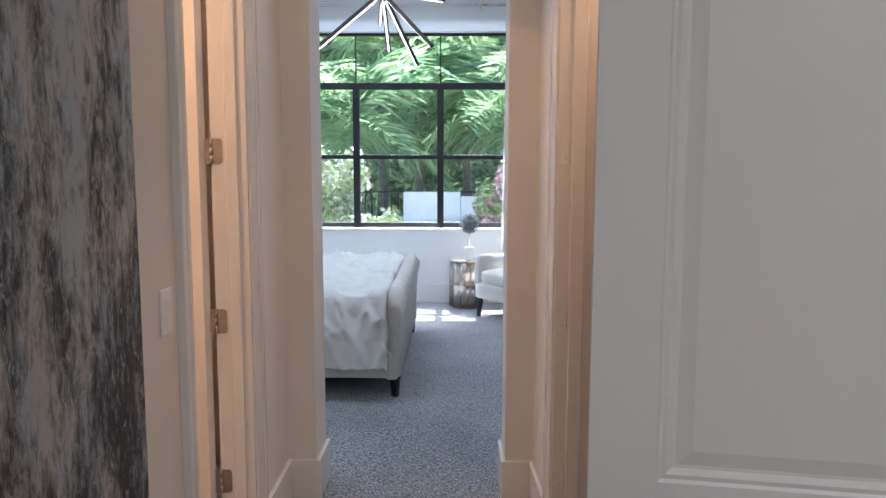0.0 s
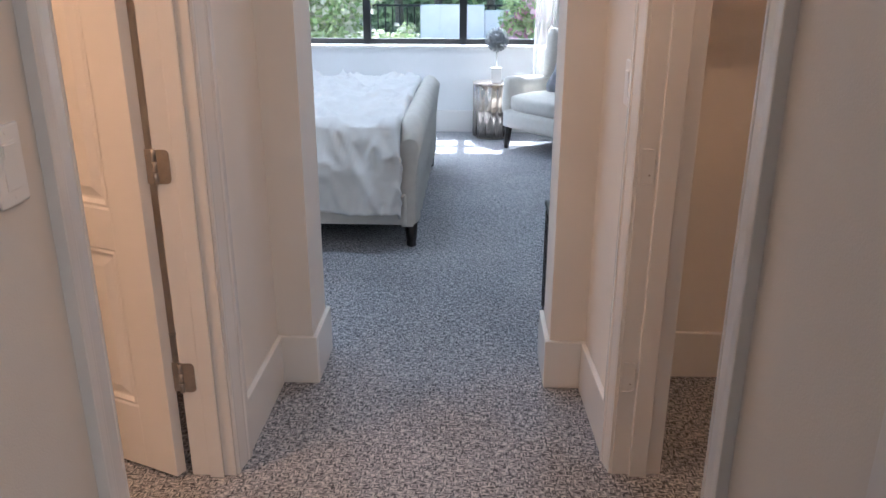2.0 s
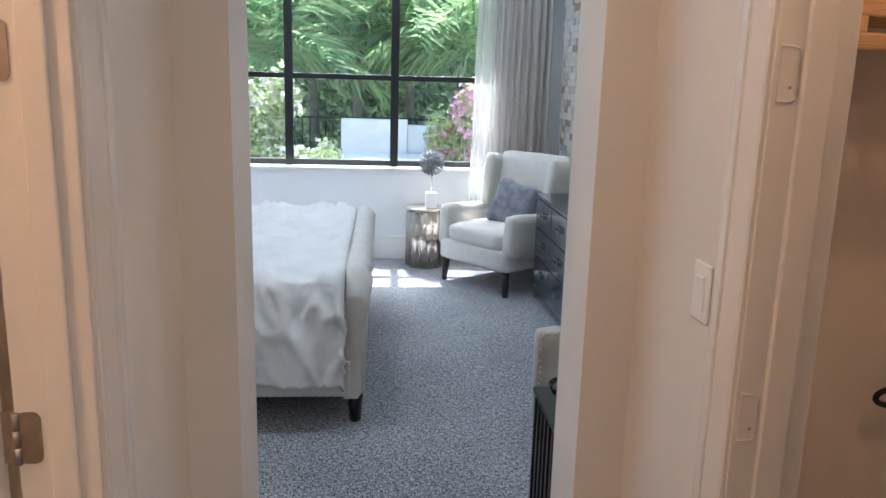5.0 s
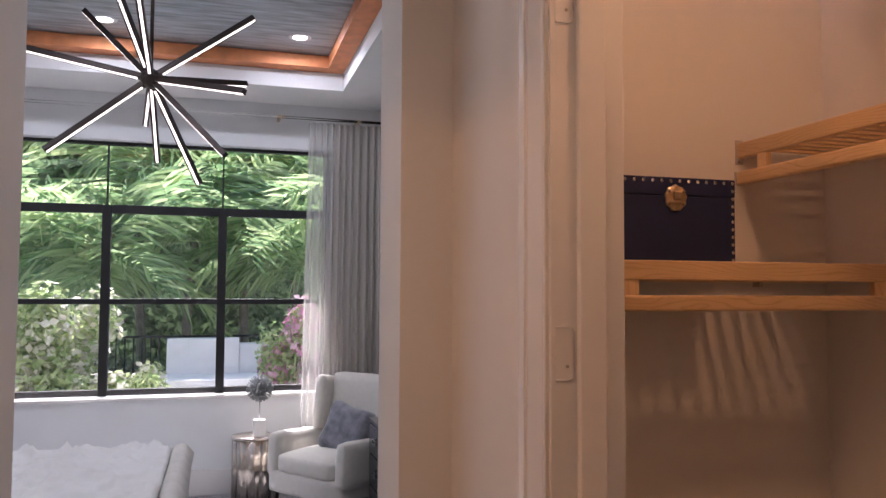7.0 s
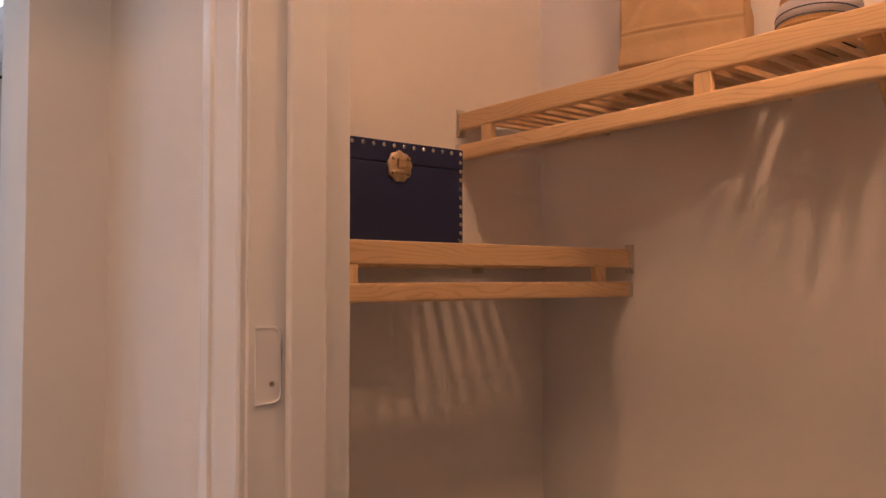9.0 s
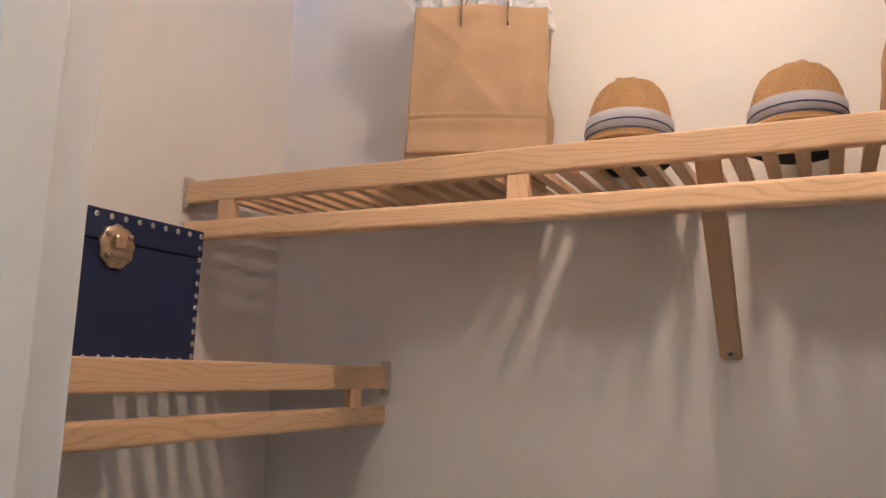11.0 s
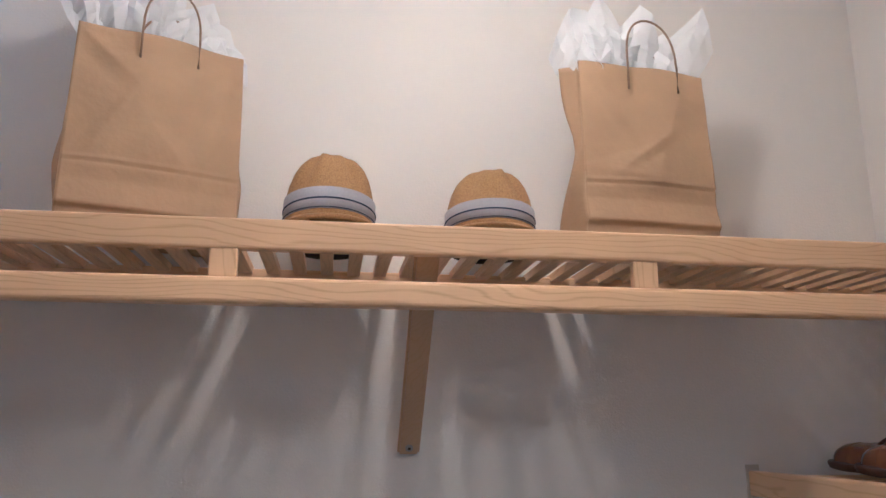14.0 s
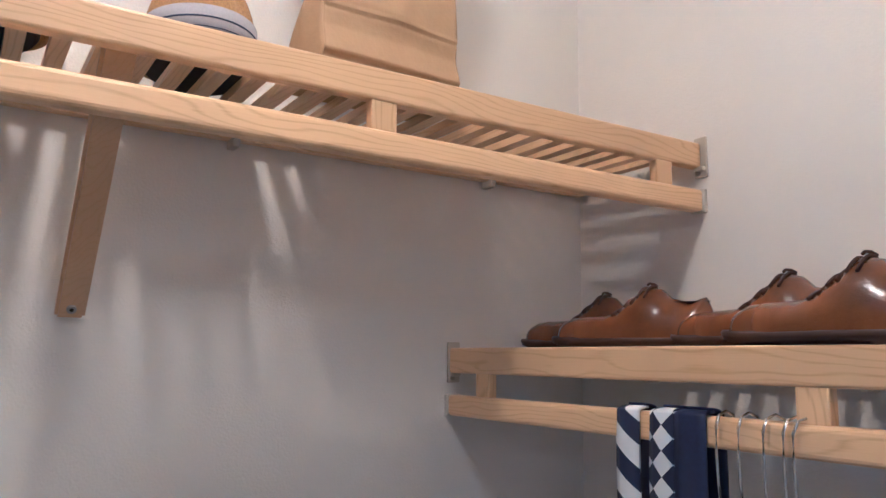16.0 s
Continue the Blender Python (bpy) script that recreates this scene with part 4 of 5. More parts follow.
def fedora(m, label, face=0.0, skew=0.0):
    hat = thing("straw_hat", m, label, "hat", "straw hats on the shelf")
    sides, bm = 48, bmesh.new()
    rings = []
    prof = [(0.083, 0.0), (0.0825, 0.02), (0.081, 0.04), (0.078, 0.062), (0.074, 0.080), (0.068, 0.093), (0.058, 0.103), (0.043, 0.108), (0.026, 0.109), (0.010, 0.109)]
    for r, z in prof:
        ring = []
        for k in range(sides):
            a = k * math.tau / sides
            x, y = r * 0.86 * math.cos(a), r * 1.0 * math.sin(a)
            t = max(0.0, (z - 0.038) / 0.055)
            pinch = 1.0
            for c in (face - 0.62, face + 0.62):
                pinch -= 0.28 * min(t, 1.0) * min(1.0, r / 0.065) ** 3 * math.exp(-(math.atan2(math.sin(a - c), math.cos(a - c)) ** 2) / 0.08)
            dz = -0.005 * t * math.exp(-(((x * math.sin(face) - y * math.cos(face)) / 0.018) ** 2)) * (0.4 + 0.6 * math.cos(a - face)) - 0.13 * t * (0.05 - r * math.cos(a - face))
            across = -x * math.sin(face) + y * math.cos(face)
            squeeze = 0.16 * min(1.0, t / 1.35) ** 2 * across * (1.0 + skew * (1 if across > 0 else -1))
            ring.append(bm.verts.new((x * pinch + squeeze * math.sin(face), y * pinch - squeeze * math.cos(face), 0.018 + z + dz)))
        rings.append(ring)
    for lo, hi in zip(rings, rings[1:]):
        for k in range(sides):
            j = (k + 1) % sides
            bm.faces.new((lo[k], lo[j], hi[j], hi[k])).smooth = True
    bm.faces.new(rings[-1])
    part("crown", bm, STRAW, hat)
    bm = bmesh.new()
    rows = []
    for r, up in ((0.083, 0.0265), (0.087, 0.021), (0.092, 0.017), (0.096, 0.017), (0.099, 0.020)):
        rows.append([bm.verts.new((r * 0.88 * math.cos(k * math.tau / sides), r * math.sin(k * math.tau / sides) * 1.0, up + 0.008 * (r - 0.083) / 0.05 * math.cos(2 * k * math.tau / sides))) for k in range(sides)])
    for lo, hi in zip(rows, rows[1:]):
        for k in range(sides):
            j = (k + 1) % sides
            bm.faces.new((lo[j], lo[k], hi[k], hi[j])).smooth = True
    brim = part("brim", bm, STRAW, hat)
    brim.modifiers.new("straw", "SOLIDIFY").thickness = 0.0025
    for name, z0, z1, mat, grow in (("hat_band", 0.030, 0.060, BAND_GREY, 1.012), ("band_stripe", 0.0435, 0.0455, BAND_NAVY, 1.025), ("band_stripe", 0.0312, 0.0322, BAND_NAVY, 1.025)):
        bm = bmesh.new()
        loops = []
        for z in (z0, (z0 + z1) / 2, z1):
            loops.append([bm.verts.new((0.0828 * 0.86 * grow * math.cos(k * math.tau / sides), 0.0828 * grow * math.sin(k * math.tau / sides), z + 0.004 * math.cos(k * math.tau / sides))) for k in range(sides)])
        for lo, hi in zip(loops, loops[1:]):
            for k in range(sides):
                j = (k + 1) % sides
                bm.faces.new((lo[k], lo[j], hi[j], hi[k])).smooth = True
        ob = part(name, bm, mat, hat)
        ob.modifiers.new("ribbon", "SOLIDIFY").thickness = 0.0015
    # brim underside: lining colour and the brim's own shade, both as near-black
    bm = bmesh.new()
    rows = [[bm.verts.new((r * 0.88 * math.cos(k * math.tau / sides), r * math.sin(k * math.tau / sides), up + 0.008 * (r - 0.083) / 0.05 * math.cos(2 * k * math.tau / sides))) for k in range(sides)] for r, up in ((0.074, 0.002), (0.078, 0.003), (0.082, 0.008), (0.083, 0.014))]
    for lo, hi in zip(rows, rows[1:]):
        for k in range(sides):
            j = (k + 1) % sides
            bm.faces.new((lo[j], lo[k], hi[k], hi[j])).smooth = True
    part("under_brim", bm, HAT_LINING_SHADE, hat, "dark brim underside, lining colour with painted shade")
    part("lining", lathe([(0.001, 0.002), (0.074, 0.0025), (0.074, 0.007), (0.001, 0.0075)], 32), HAT_LINING_SHADE, hat)
    return hat


fedora(pose(1.490, 2.783, 2.0455, 0, 7, 0) @ pose(0, 0, 0, 0, 0, 200) @ Matrix.Diagonal((0.88, 0.86, 1.17, 1)), "tan straw fedora with grey striped ribbon on the shelf", radians(-20), -0.5)
fedora(pose(1.490, 2.530, 2.0455, 0, 6, 0) @ pose(0, 0, 0, 0, 0, 150) @ Matrix.Diagonal((0.88, 0.87, 1.06, 1)), "tan straw fedora with pinched crown and grey ribbon", radians(30), 0.25)


def dress_shoe(m, label, length=0.258):
    """A lace-up shoe with its toe at +x, heel at the origin."""
    shoe = thing("dress_shoe", m, label, "shoe", "brown leather dress shoes")
    L = length

    def half(t):
        w = 0.030 + 0.014 * math.sin(math.pi * min(1, t * 1.15)) ** 1.0 + 0.006 * math.exp(-((t - 0.68) / 0.16) ** 2)
        return w * (max(0.0, 1 - max(0.0, (t - 0.87) / 0.132) ** 2.6)) ** 0.5 * (max(0.0, 1 - max(0.0, (0.10 - t) / 0.105) ** 2.2)) ** 0.5

    def height(t):
        keys = ((0, 0.044), (0.03, 0.060), (0.12, 0.054), (0.22, 0.060), (0.31, 0.076), (0.37, 0.080), (0.45, 0.064), (0.54, 0.047), (0.63, 0.040), (0.75, 0.039), (0.87, 0.038), (0.95, 0.032), (1.0, 0.018))
        for (a, ha), (b, hb) in zip(keys, keys[1:]):
            if t <= b:
                k = (t - a) / (b - a)
                k = k * k * (3 - 2 * k)
                return ha + (hb - ha) * k
        return 0.016

    bm = bmesh.new()
    rings, n, around = [], 34, 22
    for i in range(n + 1):
        t = 0.003 + 0.994 * i / n
        w, h = max(half(t), 0.002), height(t)
        ring = []
        for k in range(around + 1):
            a = math.pi * k / around
            c, s = math.cos(a), math.sin(a)
            top = 0.46 + 0.16 * math.exp(-((t - 0.48) / 0.12) ** 2) if t < 0.5 else 0.62 + 0.34 * min(1, (t - 0.5) / 0.3)
            flat = abs(c) ** (0.85) * math.copysign(1, c)
            wide = w * flat * (1 - (1 - top) * max(0, s) ** 2.2)
            ring.append(bm.verts.new((t * L, wide, 0.016 + h * s ** 0.62 if s > 0 else 0.016)))
        rings.append(ring)
    for lo, hi in zip(rings, rings[1:]):
        for k in range(around):
            bm.faces.new((lo[k], hi[k], hi[k + 1], lo[k + 1])).smooth = True
    bm.faces.new(rings[0])
    bm.faces.new(rings[-1][::-1])
    part("upper", bm, LEATHER, shoe)
    bm = bmesh.new()
    loops = []
    for z, g in ((0.0, 0.99), (0.004, 1.05), (0.010, 1.09), (0.0125, 1.07), (0.014, 1.12), (0.018, 1.13), (0.0205, 1.10)):
        pts = []
        for i in range(60):
            a = i * math.tau / 60
            t = 0.5 - 0.5 * math.cos(a)
            w = half(min(0.998, max(0.002, t))) * g + 0.0025
            lift = 0.006 * max(0, (t - 0.75) / 0.25) ** 2 + (0.0 if t < 0.27 or z > 0.004 else 0.008)
            pts.append(bm.verts.new((L * (0.5 + (t - 0.5) * (1.0 + 0.03 * (g - 0.97) / 0.08)), math.copysign(w, math.sin(a)) if abs(math.sin(a)) > 0.01 else 0.0, z + lift)))
        loops.append(pts)
    for lo, hi in zip(loops, loops[1:]):
        for i in range(60):
            j = (i + 1) % 60
            bm.faces.new((lo[i], lo[j], hi[j], hi[i])).smooth = True
    bm.faces.new(loops[0][::-1])
    bm.faces.new(loops[-1])
    bmesh.ops.recalc_face_normals(bm, faces=bm.faces)
    part("sole", bm, SOLE, shoe, "dark stacked sole and welt")
    for k in range(6):
        t = 0.35 + k * 0.04
        pts = []
        for j in range(-4, 5):
            q = t + 0.006 * j / 4
            a = math.pi / 2 + j * 0.21
            top = 0.46 + 0.16 * math.exp(-((q - 0.48) / 0.12) ** 2) if q < 0.5 else 0.62 + 0.34 * (q - 0.5) / 0.3
            c, s = math.cos(a), math.sin(a)
            y = half(q) * abs(c) ** 0.85 * math.copysign(1, c) * (1 - (1 - top) * s ** 2.2) if j else 0.0
            pts.append((q * L, y * 1.04, 0.016 + height(q) * s ** 0.62 + 0.0012))
        part("lace", tube(pts, 0.0019, 6), LACE, shoe)
    part("lace_knot", tube([(L * 0.355, -0.012, 0.016 + height(0.36) + 0.001), (L * 0.36, -0.004, 0.016 + height(0.36) + 0.004), (L * 0.365, 0.004, 0.016 + height(0.36) + 0.004), (L * 0.355, 0.012, 0.016 + height(0.36) + 0.001)], 0.0020, 6), LACE, shoe)
    for yy in (-1, 1):
        flap = [(L * (0.33 + 0.26 * k / 8), yy * (0.016 + 0.007 * math.sin(k / 8 * 2.4)), 0.0165 + height(0.33 + 0.26 * k / 8) - 0.006 - 0.010 * math.sin(k / 8 * 2.0)) for k in range(9)]
        part("facing_seam", tube(flap, 0.0008, 5), LEATHER, shoe)
    cap = []
    for k in range(13):
        a = math.pi * (k / 12)
        cap.append((L * 0.80 + 0.004 * math.sin(a), half(0.8) * math.cos(a), 0.016 + height(0.8) * math.sin(a) ** 0.62 + 0.0002))
    part("toe_cap_seam", tube(cap, 0.0008, 5), LEATHER, shoe)
    part("collar_lining", lathe([(0.001, 0.0), (0.013, 0.0), (0.013, 0.001), (0.001, 0.001)], 16), SOLE, shoe).matrix_basis = Matrix.Translation((L * 0.14, 0, 0.0702)) @ Matrix.Diagonal((2.6, 1.0, 1, 1))
    return shoe


first = dress_shoe(pose(1.352, 1.848, 1.7000, 0, 0, 10), "polished brown leather lace-up shoe on the slatted shelf")
for x, y, r in ((1.200, 1.906, 10), (0.978, 1.928, -1), (0.838, 2.010, -3)):
    copy_thing(first, pose(x, y, 1.7000, 0, 0, r))


def necktie(x, width, mats, fall_front, fall_back, label, twist=0.0):
    """A tie folded over the rod, hanging to unequal lengths."""
    tie = thing("necktie", pose(x, 2.055, 1.616), label, "tie", "ties on the rod")
    for name, side, fall, mat, w in (("front_blade", 1, fall_front, mats[0], width), ("back_blade", -1, fall_back, mats[1], width * 0.8)):
        bm = bmesh.new()
        path = []
        for k in range(7):
            a = math.pi / 2 * k / 6
            path.append((side * math.sin(a) * 0.019, 0.013 + 0.006 * math.cos(a)))
        path += [(side * (0.019 + 0.002 * math.sin(k * 0.8)), 0.010 - fall * k / 14) for k in range(1, 15)]
        rows = []
        for k, (y, z) in enumerate(path):
            ww = w * (1 + 0.35 * k / 20)
            rows.append([bm.verts.new((ww * u + twist * k * 0.001, y - 0.009 + side * 0.002 * math.cos(u * 5), z)) for u in (-0.5, -0.25, 0, 0.25, 0.5)])
        for lo, hi in zip(rows, rows[1:]):
            for i in range(4):
                bm.faces.new((lo[i], lo[i + 1], hi[i + 1], hi[i])).smooth = True
        ob = part(name, bm, mat, tie)
        ob.modifiers.new("silk", "SOLIDIFY").thickness = 0.003
    return tie


necktie(1.206, 0.033, (SILK_STRIPE, SILK_NAVY), 0.45, 0.4, "navy and white diagonally striped silk tie on rod")
necktie(1.150, 0.034, (SILK_CHECK, SILK_NAVY), 0.5, 0.4, "navy and white checked silk tie on rod", 0.3)
necktie(1.112, 0.040, (SILK_NAVY, SILK_NAVY), 0.5, 0.45, "plain navy silk tie on rod")


def clothes_hanger(m, label):
    h = thing("clothes_hanger", m, label, "hanger", "hangers on the rod")
    hook = [(0, -0.022, -0.012), (0, -0.023, 0.004), (0, -0.016, 0.017), (0, -0.002, 0.022), (0, 0.012, 0.018), (0, 0.0185, 0.006), (0, 0.0195, -0.02), (0, 0.018, -0.05), (0, 0.014, -0.085)]
    part("hook", tube(hook, 0.0016, 8), CHROME, h, "chrome wire hook")
    part("neck", lathe([(0.006, -0.115), (0.011, -0.105), (0.012, -0.092), (0.006, -0.082), (0.0035, -0.078)], 16), BLACK_PLASTIC, h).location = (0, 0.012, 0)
    part("shoulders", tube([(0, 0.205, -0.185), (0, 0.18, -0.16), (0, 0.1, -0.125), (0, 0.03, -0.106), (0, 0, -0.103), (0, -0.03, -0.106), (0, -0.1, -0.125), (0, -0.18, -0.16), (0, -0.205, -0.185)], [0.004, 0.008, 0.009, 0.009, 0.009, 0.009, 0.009, 0.008, 0.004], 10), BLACK_PLASTIC, h)
    return h


hang = clothes_hanger(pose(1.074, 2.05, 1.614, 0, 0, 6), "black hanger with chrome hook on the rod")
for x, r in ((1.045, 2), (1.014, -3), (0.990, -8), (0.976, -20)):
    copy_thing(hang, pose(x, 2.05, 1.614, 0, 0, r))

loop = thing("wall_hook", pose(1.235, CL_FAR, 0.72), "black oval loop hook on the closet wall", "hook")
part("loop", tube([(0.062 * math.cos(a), -0.055 - 0.01 * math.sin(a), 0.03 * math.sin(a)) for a in [k * math.tau / 28 for k in range(29)]], 0.008, 10), BLACK_PLASTIC, loop)
part("stem", rod((0.05, 0.0, 0.0), (0.05, -0.06, 0.0), 0.007, 12), BLACK_PLASTIC, loop)
part("backplate", block(0.02, 0.08, -0.006, 0, -0.03, 0.03, 0.003), BLACK_PLASTIC, loop)

# ---- window ----
win = tagged(new("window_1"), "wide black-framed window with nine panes over the garden", "window", kind="structure")
MX, WY0, WY1 = (-1.79, -0.912, -0.028, 0.83), 8.375, 8.435
for x, w in zip(MX, (0.03, 0.034, 0.034, 0.03)):
    part("mullion", block(x - w, x + w, WY0, WY1, WIN_Z0 + 0.005, 2.294, 0.004), BLACK, win)
for i, (a, b) in enumerate(zip(MX, MX[1:])):
    w = 0.033
    for z, t in ((0.812, 0.024), (1.528, 0.022), (2.262, 0.034)):
        part("sash_bar", block(a + w, b - w, WY0 + 0.004, WY1 - 0.004, z - t, z + t, 0.003), BLACK, win)
    for z0, z1 in ((0.836, 1.506), (1.55, 2.228), (2.297, 2.785)):
        ob = part("pane", block(a + w - 0.004, b - w + 0.004, 8.402, 8.406, z0, z1), GLASS, win)
        ob.visible_shadow = False
part("top_bar", block(WIN_L, WIN_R, WY0, WY1, 2.775, WIN_Z1, 0.003), BLACK, win)
for x in MX[1:3]:
    part("glazing_bar", block(x - 0.007, x + 0.007, WY0 + 0.015, WY1 - 0.015, 2.296, 2.775), BLACK, win)
for x in (MX[0], MX[3]):
    part("side_bar", block(x - 0.03, x + 0.03, WY0, WY1, 2.296, 2.775, 0.003), BLACK, win)
profile_run("window_sill", [(WIN_L - 0.02, WIN_R + 0.02, BED_Y1 - 0.018, 8.375, WIN_Z0 - 0.022, WIN_Z0 + 0.004)], TRIM, 0.004)


def pleated(name, x0, x1, folds, amp, z0, z1, mat, parent, seed):
    bm, n, rows = bmesh.new(), folds * 10, 14
    g = []
    for j in range(rows + 1):
        v = j / rows
        row = []
        for i in range(n + 1):
            u = i / n
            ph = u * folds * math.tau
            flare = 0.75 + 0.35 * (1 - v)
            y = amp * flare * math.sin(ph + 0.6 * math.sin(u * 9 + seed)) + 0.012 * noise.noise(Vector((u * 8, v * 2, seed)))
            row.append(bm.verts.new((x0 + (x1 - x0) * u + 0.012 * math.sin(ph * 0.5 + seed) * (1 - v) - 0.05 * (1 - v) * (1 - u), y, z0 + (z1 - z0) * v)))
        g.append(row)
    for j in range(rows):
        for i in range(n):
            bm.faces.new((g[j][i], g[j][i + 1], g[j + 1][i + 1], g[j + 1][i])).smooth = True
    return part(name, bm, mat, parent)


curtain = thing("curtain", pose(0, 8.12, 0), "grey pleated drape with a sheer inner panel", "curtain")
pleated("sheer_panel", 0.64, 0.90, 5, 0.028, 0.46, 3.0, SHEER, curtain, 1)
pleated("drape_panel", 0.84, 1.24, 7, 0.036, 0.03, 3.0, DRAPE, curtain, 4)
rail = thing("curtain_rod", pose(0, 8.12, 3.03), "clear acrylic curtain rod on brass brackets", "curtain rod")
part("rod", rod((-2.2, 0, 0), (1.28, 0, 0), 0.012, 16), GLASS, rail)
for x in (-2.2, -0.5, 0.40, 1.05, 1.28):
    part("bracket", block(x - 0.014, x + 0.014, -0.014, 0.148, -0.014, 0.014, 0.004), BRASS, rail)

# stone mosaic on the bedroom's end wall, joined rows of uneven blocks
rng = random.Random(5)
tile_parts = []
z = 0.2
while z < 3.16:
    y = 8.20 - rng.uniform(0, 0.08)
    while y > 4.6:
        w = rng.choice((0.06, 0.09, 0.12, 0.16))
        k = rng.choices((0, 1, 2), (6, 2, 1.2))[0]
        out = rng.uniform(0.008, 0.03) if k < 2 else rng.uniform(0.006, 0.014)
        tile_parts.append((k, y - w + 0.002, y, z, out, w))
        y -= w
    z += 0.052
near = [t for t in tile_parts if t[1] > 7.3 and 0.85 < t[3] < 2.5][:300]
chosen = set(near)
far = [t for t in tile_parts if t not in chosen]
mosaic_wall = tagged(new("wall_mosaic"), "split-face stone mosaic in pale greys with brown blocks", kind="structure")
part("backing", block(BED_R - 0.006, BED_R - 0.001, 4.6, 8.21, 0.2, 3.168), GROUT, mosaic_wall)
shared = {}
for k, y0, y1, zz, out, w in near:
    key = (k, w)
    if key not in shared:
        bm = block(-0.5, 0.0, -w + 0.002, 0, 0, 0.05)
        me = bpy.data.meshes.new("tile")
        bm.to_mesh(me)
        bm.free()
        me.materials.append(TILES[k])
        shared[key] = me
    o = new("tile", shared[key])
    o.parent, o.location, o.scale = mosaic_wall, (BED_R - 0.006, y1, zz), (out / 0.5, 1, 1)
for k, mat in enumerate(TILES):
    verts, faces = [], []
    for kk, y0, y1, zz, out, w in far:
        if kk != k:
            continue
        b = len(verts)
        x0, x1 = BED_R - 0.006 - out, BED_R - 0.006
        verts += [(x, y, q) for x in (x0, x1) for y in (y0, y1) for q in (zz, zz + 0.05)]
        faces += [tuple(b + i for i in f) for f in ((0, 1, 3, 2), (4, 6, 7, 5), (0, 4, 5, 1), (2, 3, 7, 6), (0, 2, 6, 4), (1, 5, 7, 3))]
    me = bpy.data.meshes.new("tile_field")
    me.from_pydata(verts, [], faces)
    me.materials.append(mat)
    o = new("tile_field", me)
    o.parent = mosaic_wall
    tagged(o, kind="stuff")

# ---- bed ----
bed = thing("bed", pose(-1.265, 5.925, 0), "upholstered ivory bed with a channel-tufted scalloped footboard", "bed")
part("side_rail", block(-1.0, 1.0, -0.98, -0.94, 0.13, 0.30, 0.012), LINEN, bed)
part("side_rail", block(-1.0, 1.0, 0.94, 0.98, 0.13, 0.30, 0.012), LINEN, bed)
part("platform", block(-1.0, 1.0, -0.94, 0.94, 0.16, 0.28), ESPRESSO, bed)
part("mattress", soft_block(1.95, 1.86, 0.34, 6, 0.0, 0.06), DUVET, bed).location = (0, 0, 0.45)
bm, rows, ny = bmesh.new(), [], 72
for i in range(ny + 1):
    y = -0.97 + 1.94 * i / ny
    ph = (y + 0.97) / 1.94 * 9
    puff = abs(math.sin(math.pi * ph)) ** 0.6
    ends = min(1.0, (0.97 - abs(y)) / 0.16)
    top = 0.585 + 0.10 * (ends * (2 - ends)) + 0.012 * puff
    outer = 0.055 + 0.025 * puff
    prof = [(-0.03, 0.12), (-0.03, top - 0.03), (-0.015, top - 0.005), (0.02, top + 0.008), (0.055, top - 0.004), (outer + 0.015, top - 0.05), (outer, top - 0.14), (outer * 0.85, 0.40), (outer * 0.8, 0.14), (0.03, 0.12)]
    rows.append([bm.verts.new((x, y, zz)) for x, zz in prof])
for a, b in zip(rows, rows[1:]):
    for k in range(len(a)):
        j = (k + 1) % len(a)
        bm.faces.new((a[k], b[k], b[j], a[j])).smooth = True
bm.faces.new(rows[0])
bm.faces.new(rows[-1][::-1])
bmesh.ops.recalc_face_normals(bm, faces=bm.faces)
foot = part("footboard", bm, LINEN, bed, "ivory channel-tufted footboard with rolled top")
foot.location = (1.0, 0, 0)
part("headboard", soft_block(0.12, 2.0, 1.25, 8, 0.0, 0.05), LINEN, bed).location = (-1.06, 0, 0.78)
for x in (-0.95, 1.02):
    for y in (-0.93, 0.93):
        part("leg", rod((x, y, 0.0), (x, y, 0.135), 0.024, 4, 0.034), ESPRESSO, bed)
bm, g, NX, NY = bmesh.new(), [], 120, 190
for j in range(NY + 1):
    v = j / NY
    s = (v - 0.5) * 2.80
    row = []
    for i in range(NX + 1):
        x = -0.75 + 1.725 * i / NX
        edge = 0.945
        if abs(s) <= edge:
            y, zz = s, 0.655 + 0.02 * math.cos(s * 1.4)
        else:
            d = abs(s) - edge
            bend = 1 - math.exp(-d / 0.07)
            y, zz = math.copysign(edge + 0.045 * bend + 0.03 * d, s), 0.668 - 0.0 - d * (0.25 + 0.75 * bend)
        q = Vector((x * 1.4, s * 1.1, 0.3))
        crink = noise.noise(q * 3.2) * 0.018 + (1 - abs(noise.noise(q * 5 + Vector((4, 1, 0))))) ** 6 * 0.030 + (1 - abs(noise.noise(Vector((x * 4.0 + s * 2.6, s * 0.9, 2))))) ** 9 * 0.035 + (1 - abs(noise.noise(q * 13))) ** 5 * 0.010
        if abs(s) <= edge:
            zz += crink
        else:
            y += math.copysign(crink * 1.2 + 0.012 * math.sin(x * 17 + 2 * s) * min(1, (abs(s) - edge) * 4), s)
            zz += 0.012 * math.sin(x * 5 + 1)
        if i == NX:
            zz -= 0.03
        row.append(bm.verts.new((x, y, zz)))
    g.append(row)
for j in range(NY):
    for i in range(NX):
        bm.faces.new((g[j][i], g[j][i + 1], g[j + 1][i + 1], g[j + 1][i])).smooth = True
duvet = tagged(part("duvet", bm, DUVET), "white crinkled duvet draped over the bed", "duvet")
duvet.location = (-1.265, 5.925, 0)
duvet.modifiers.new("thick", "SOLIDIFY").thickness = 0.015


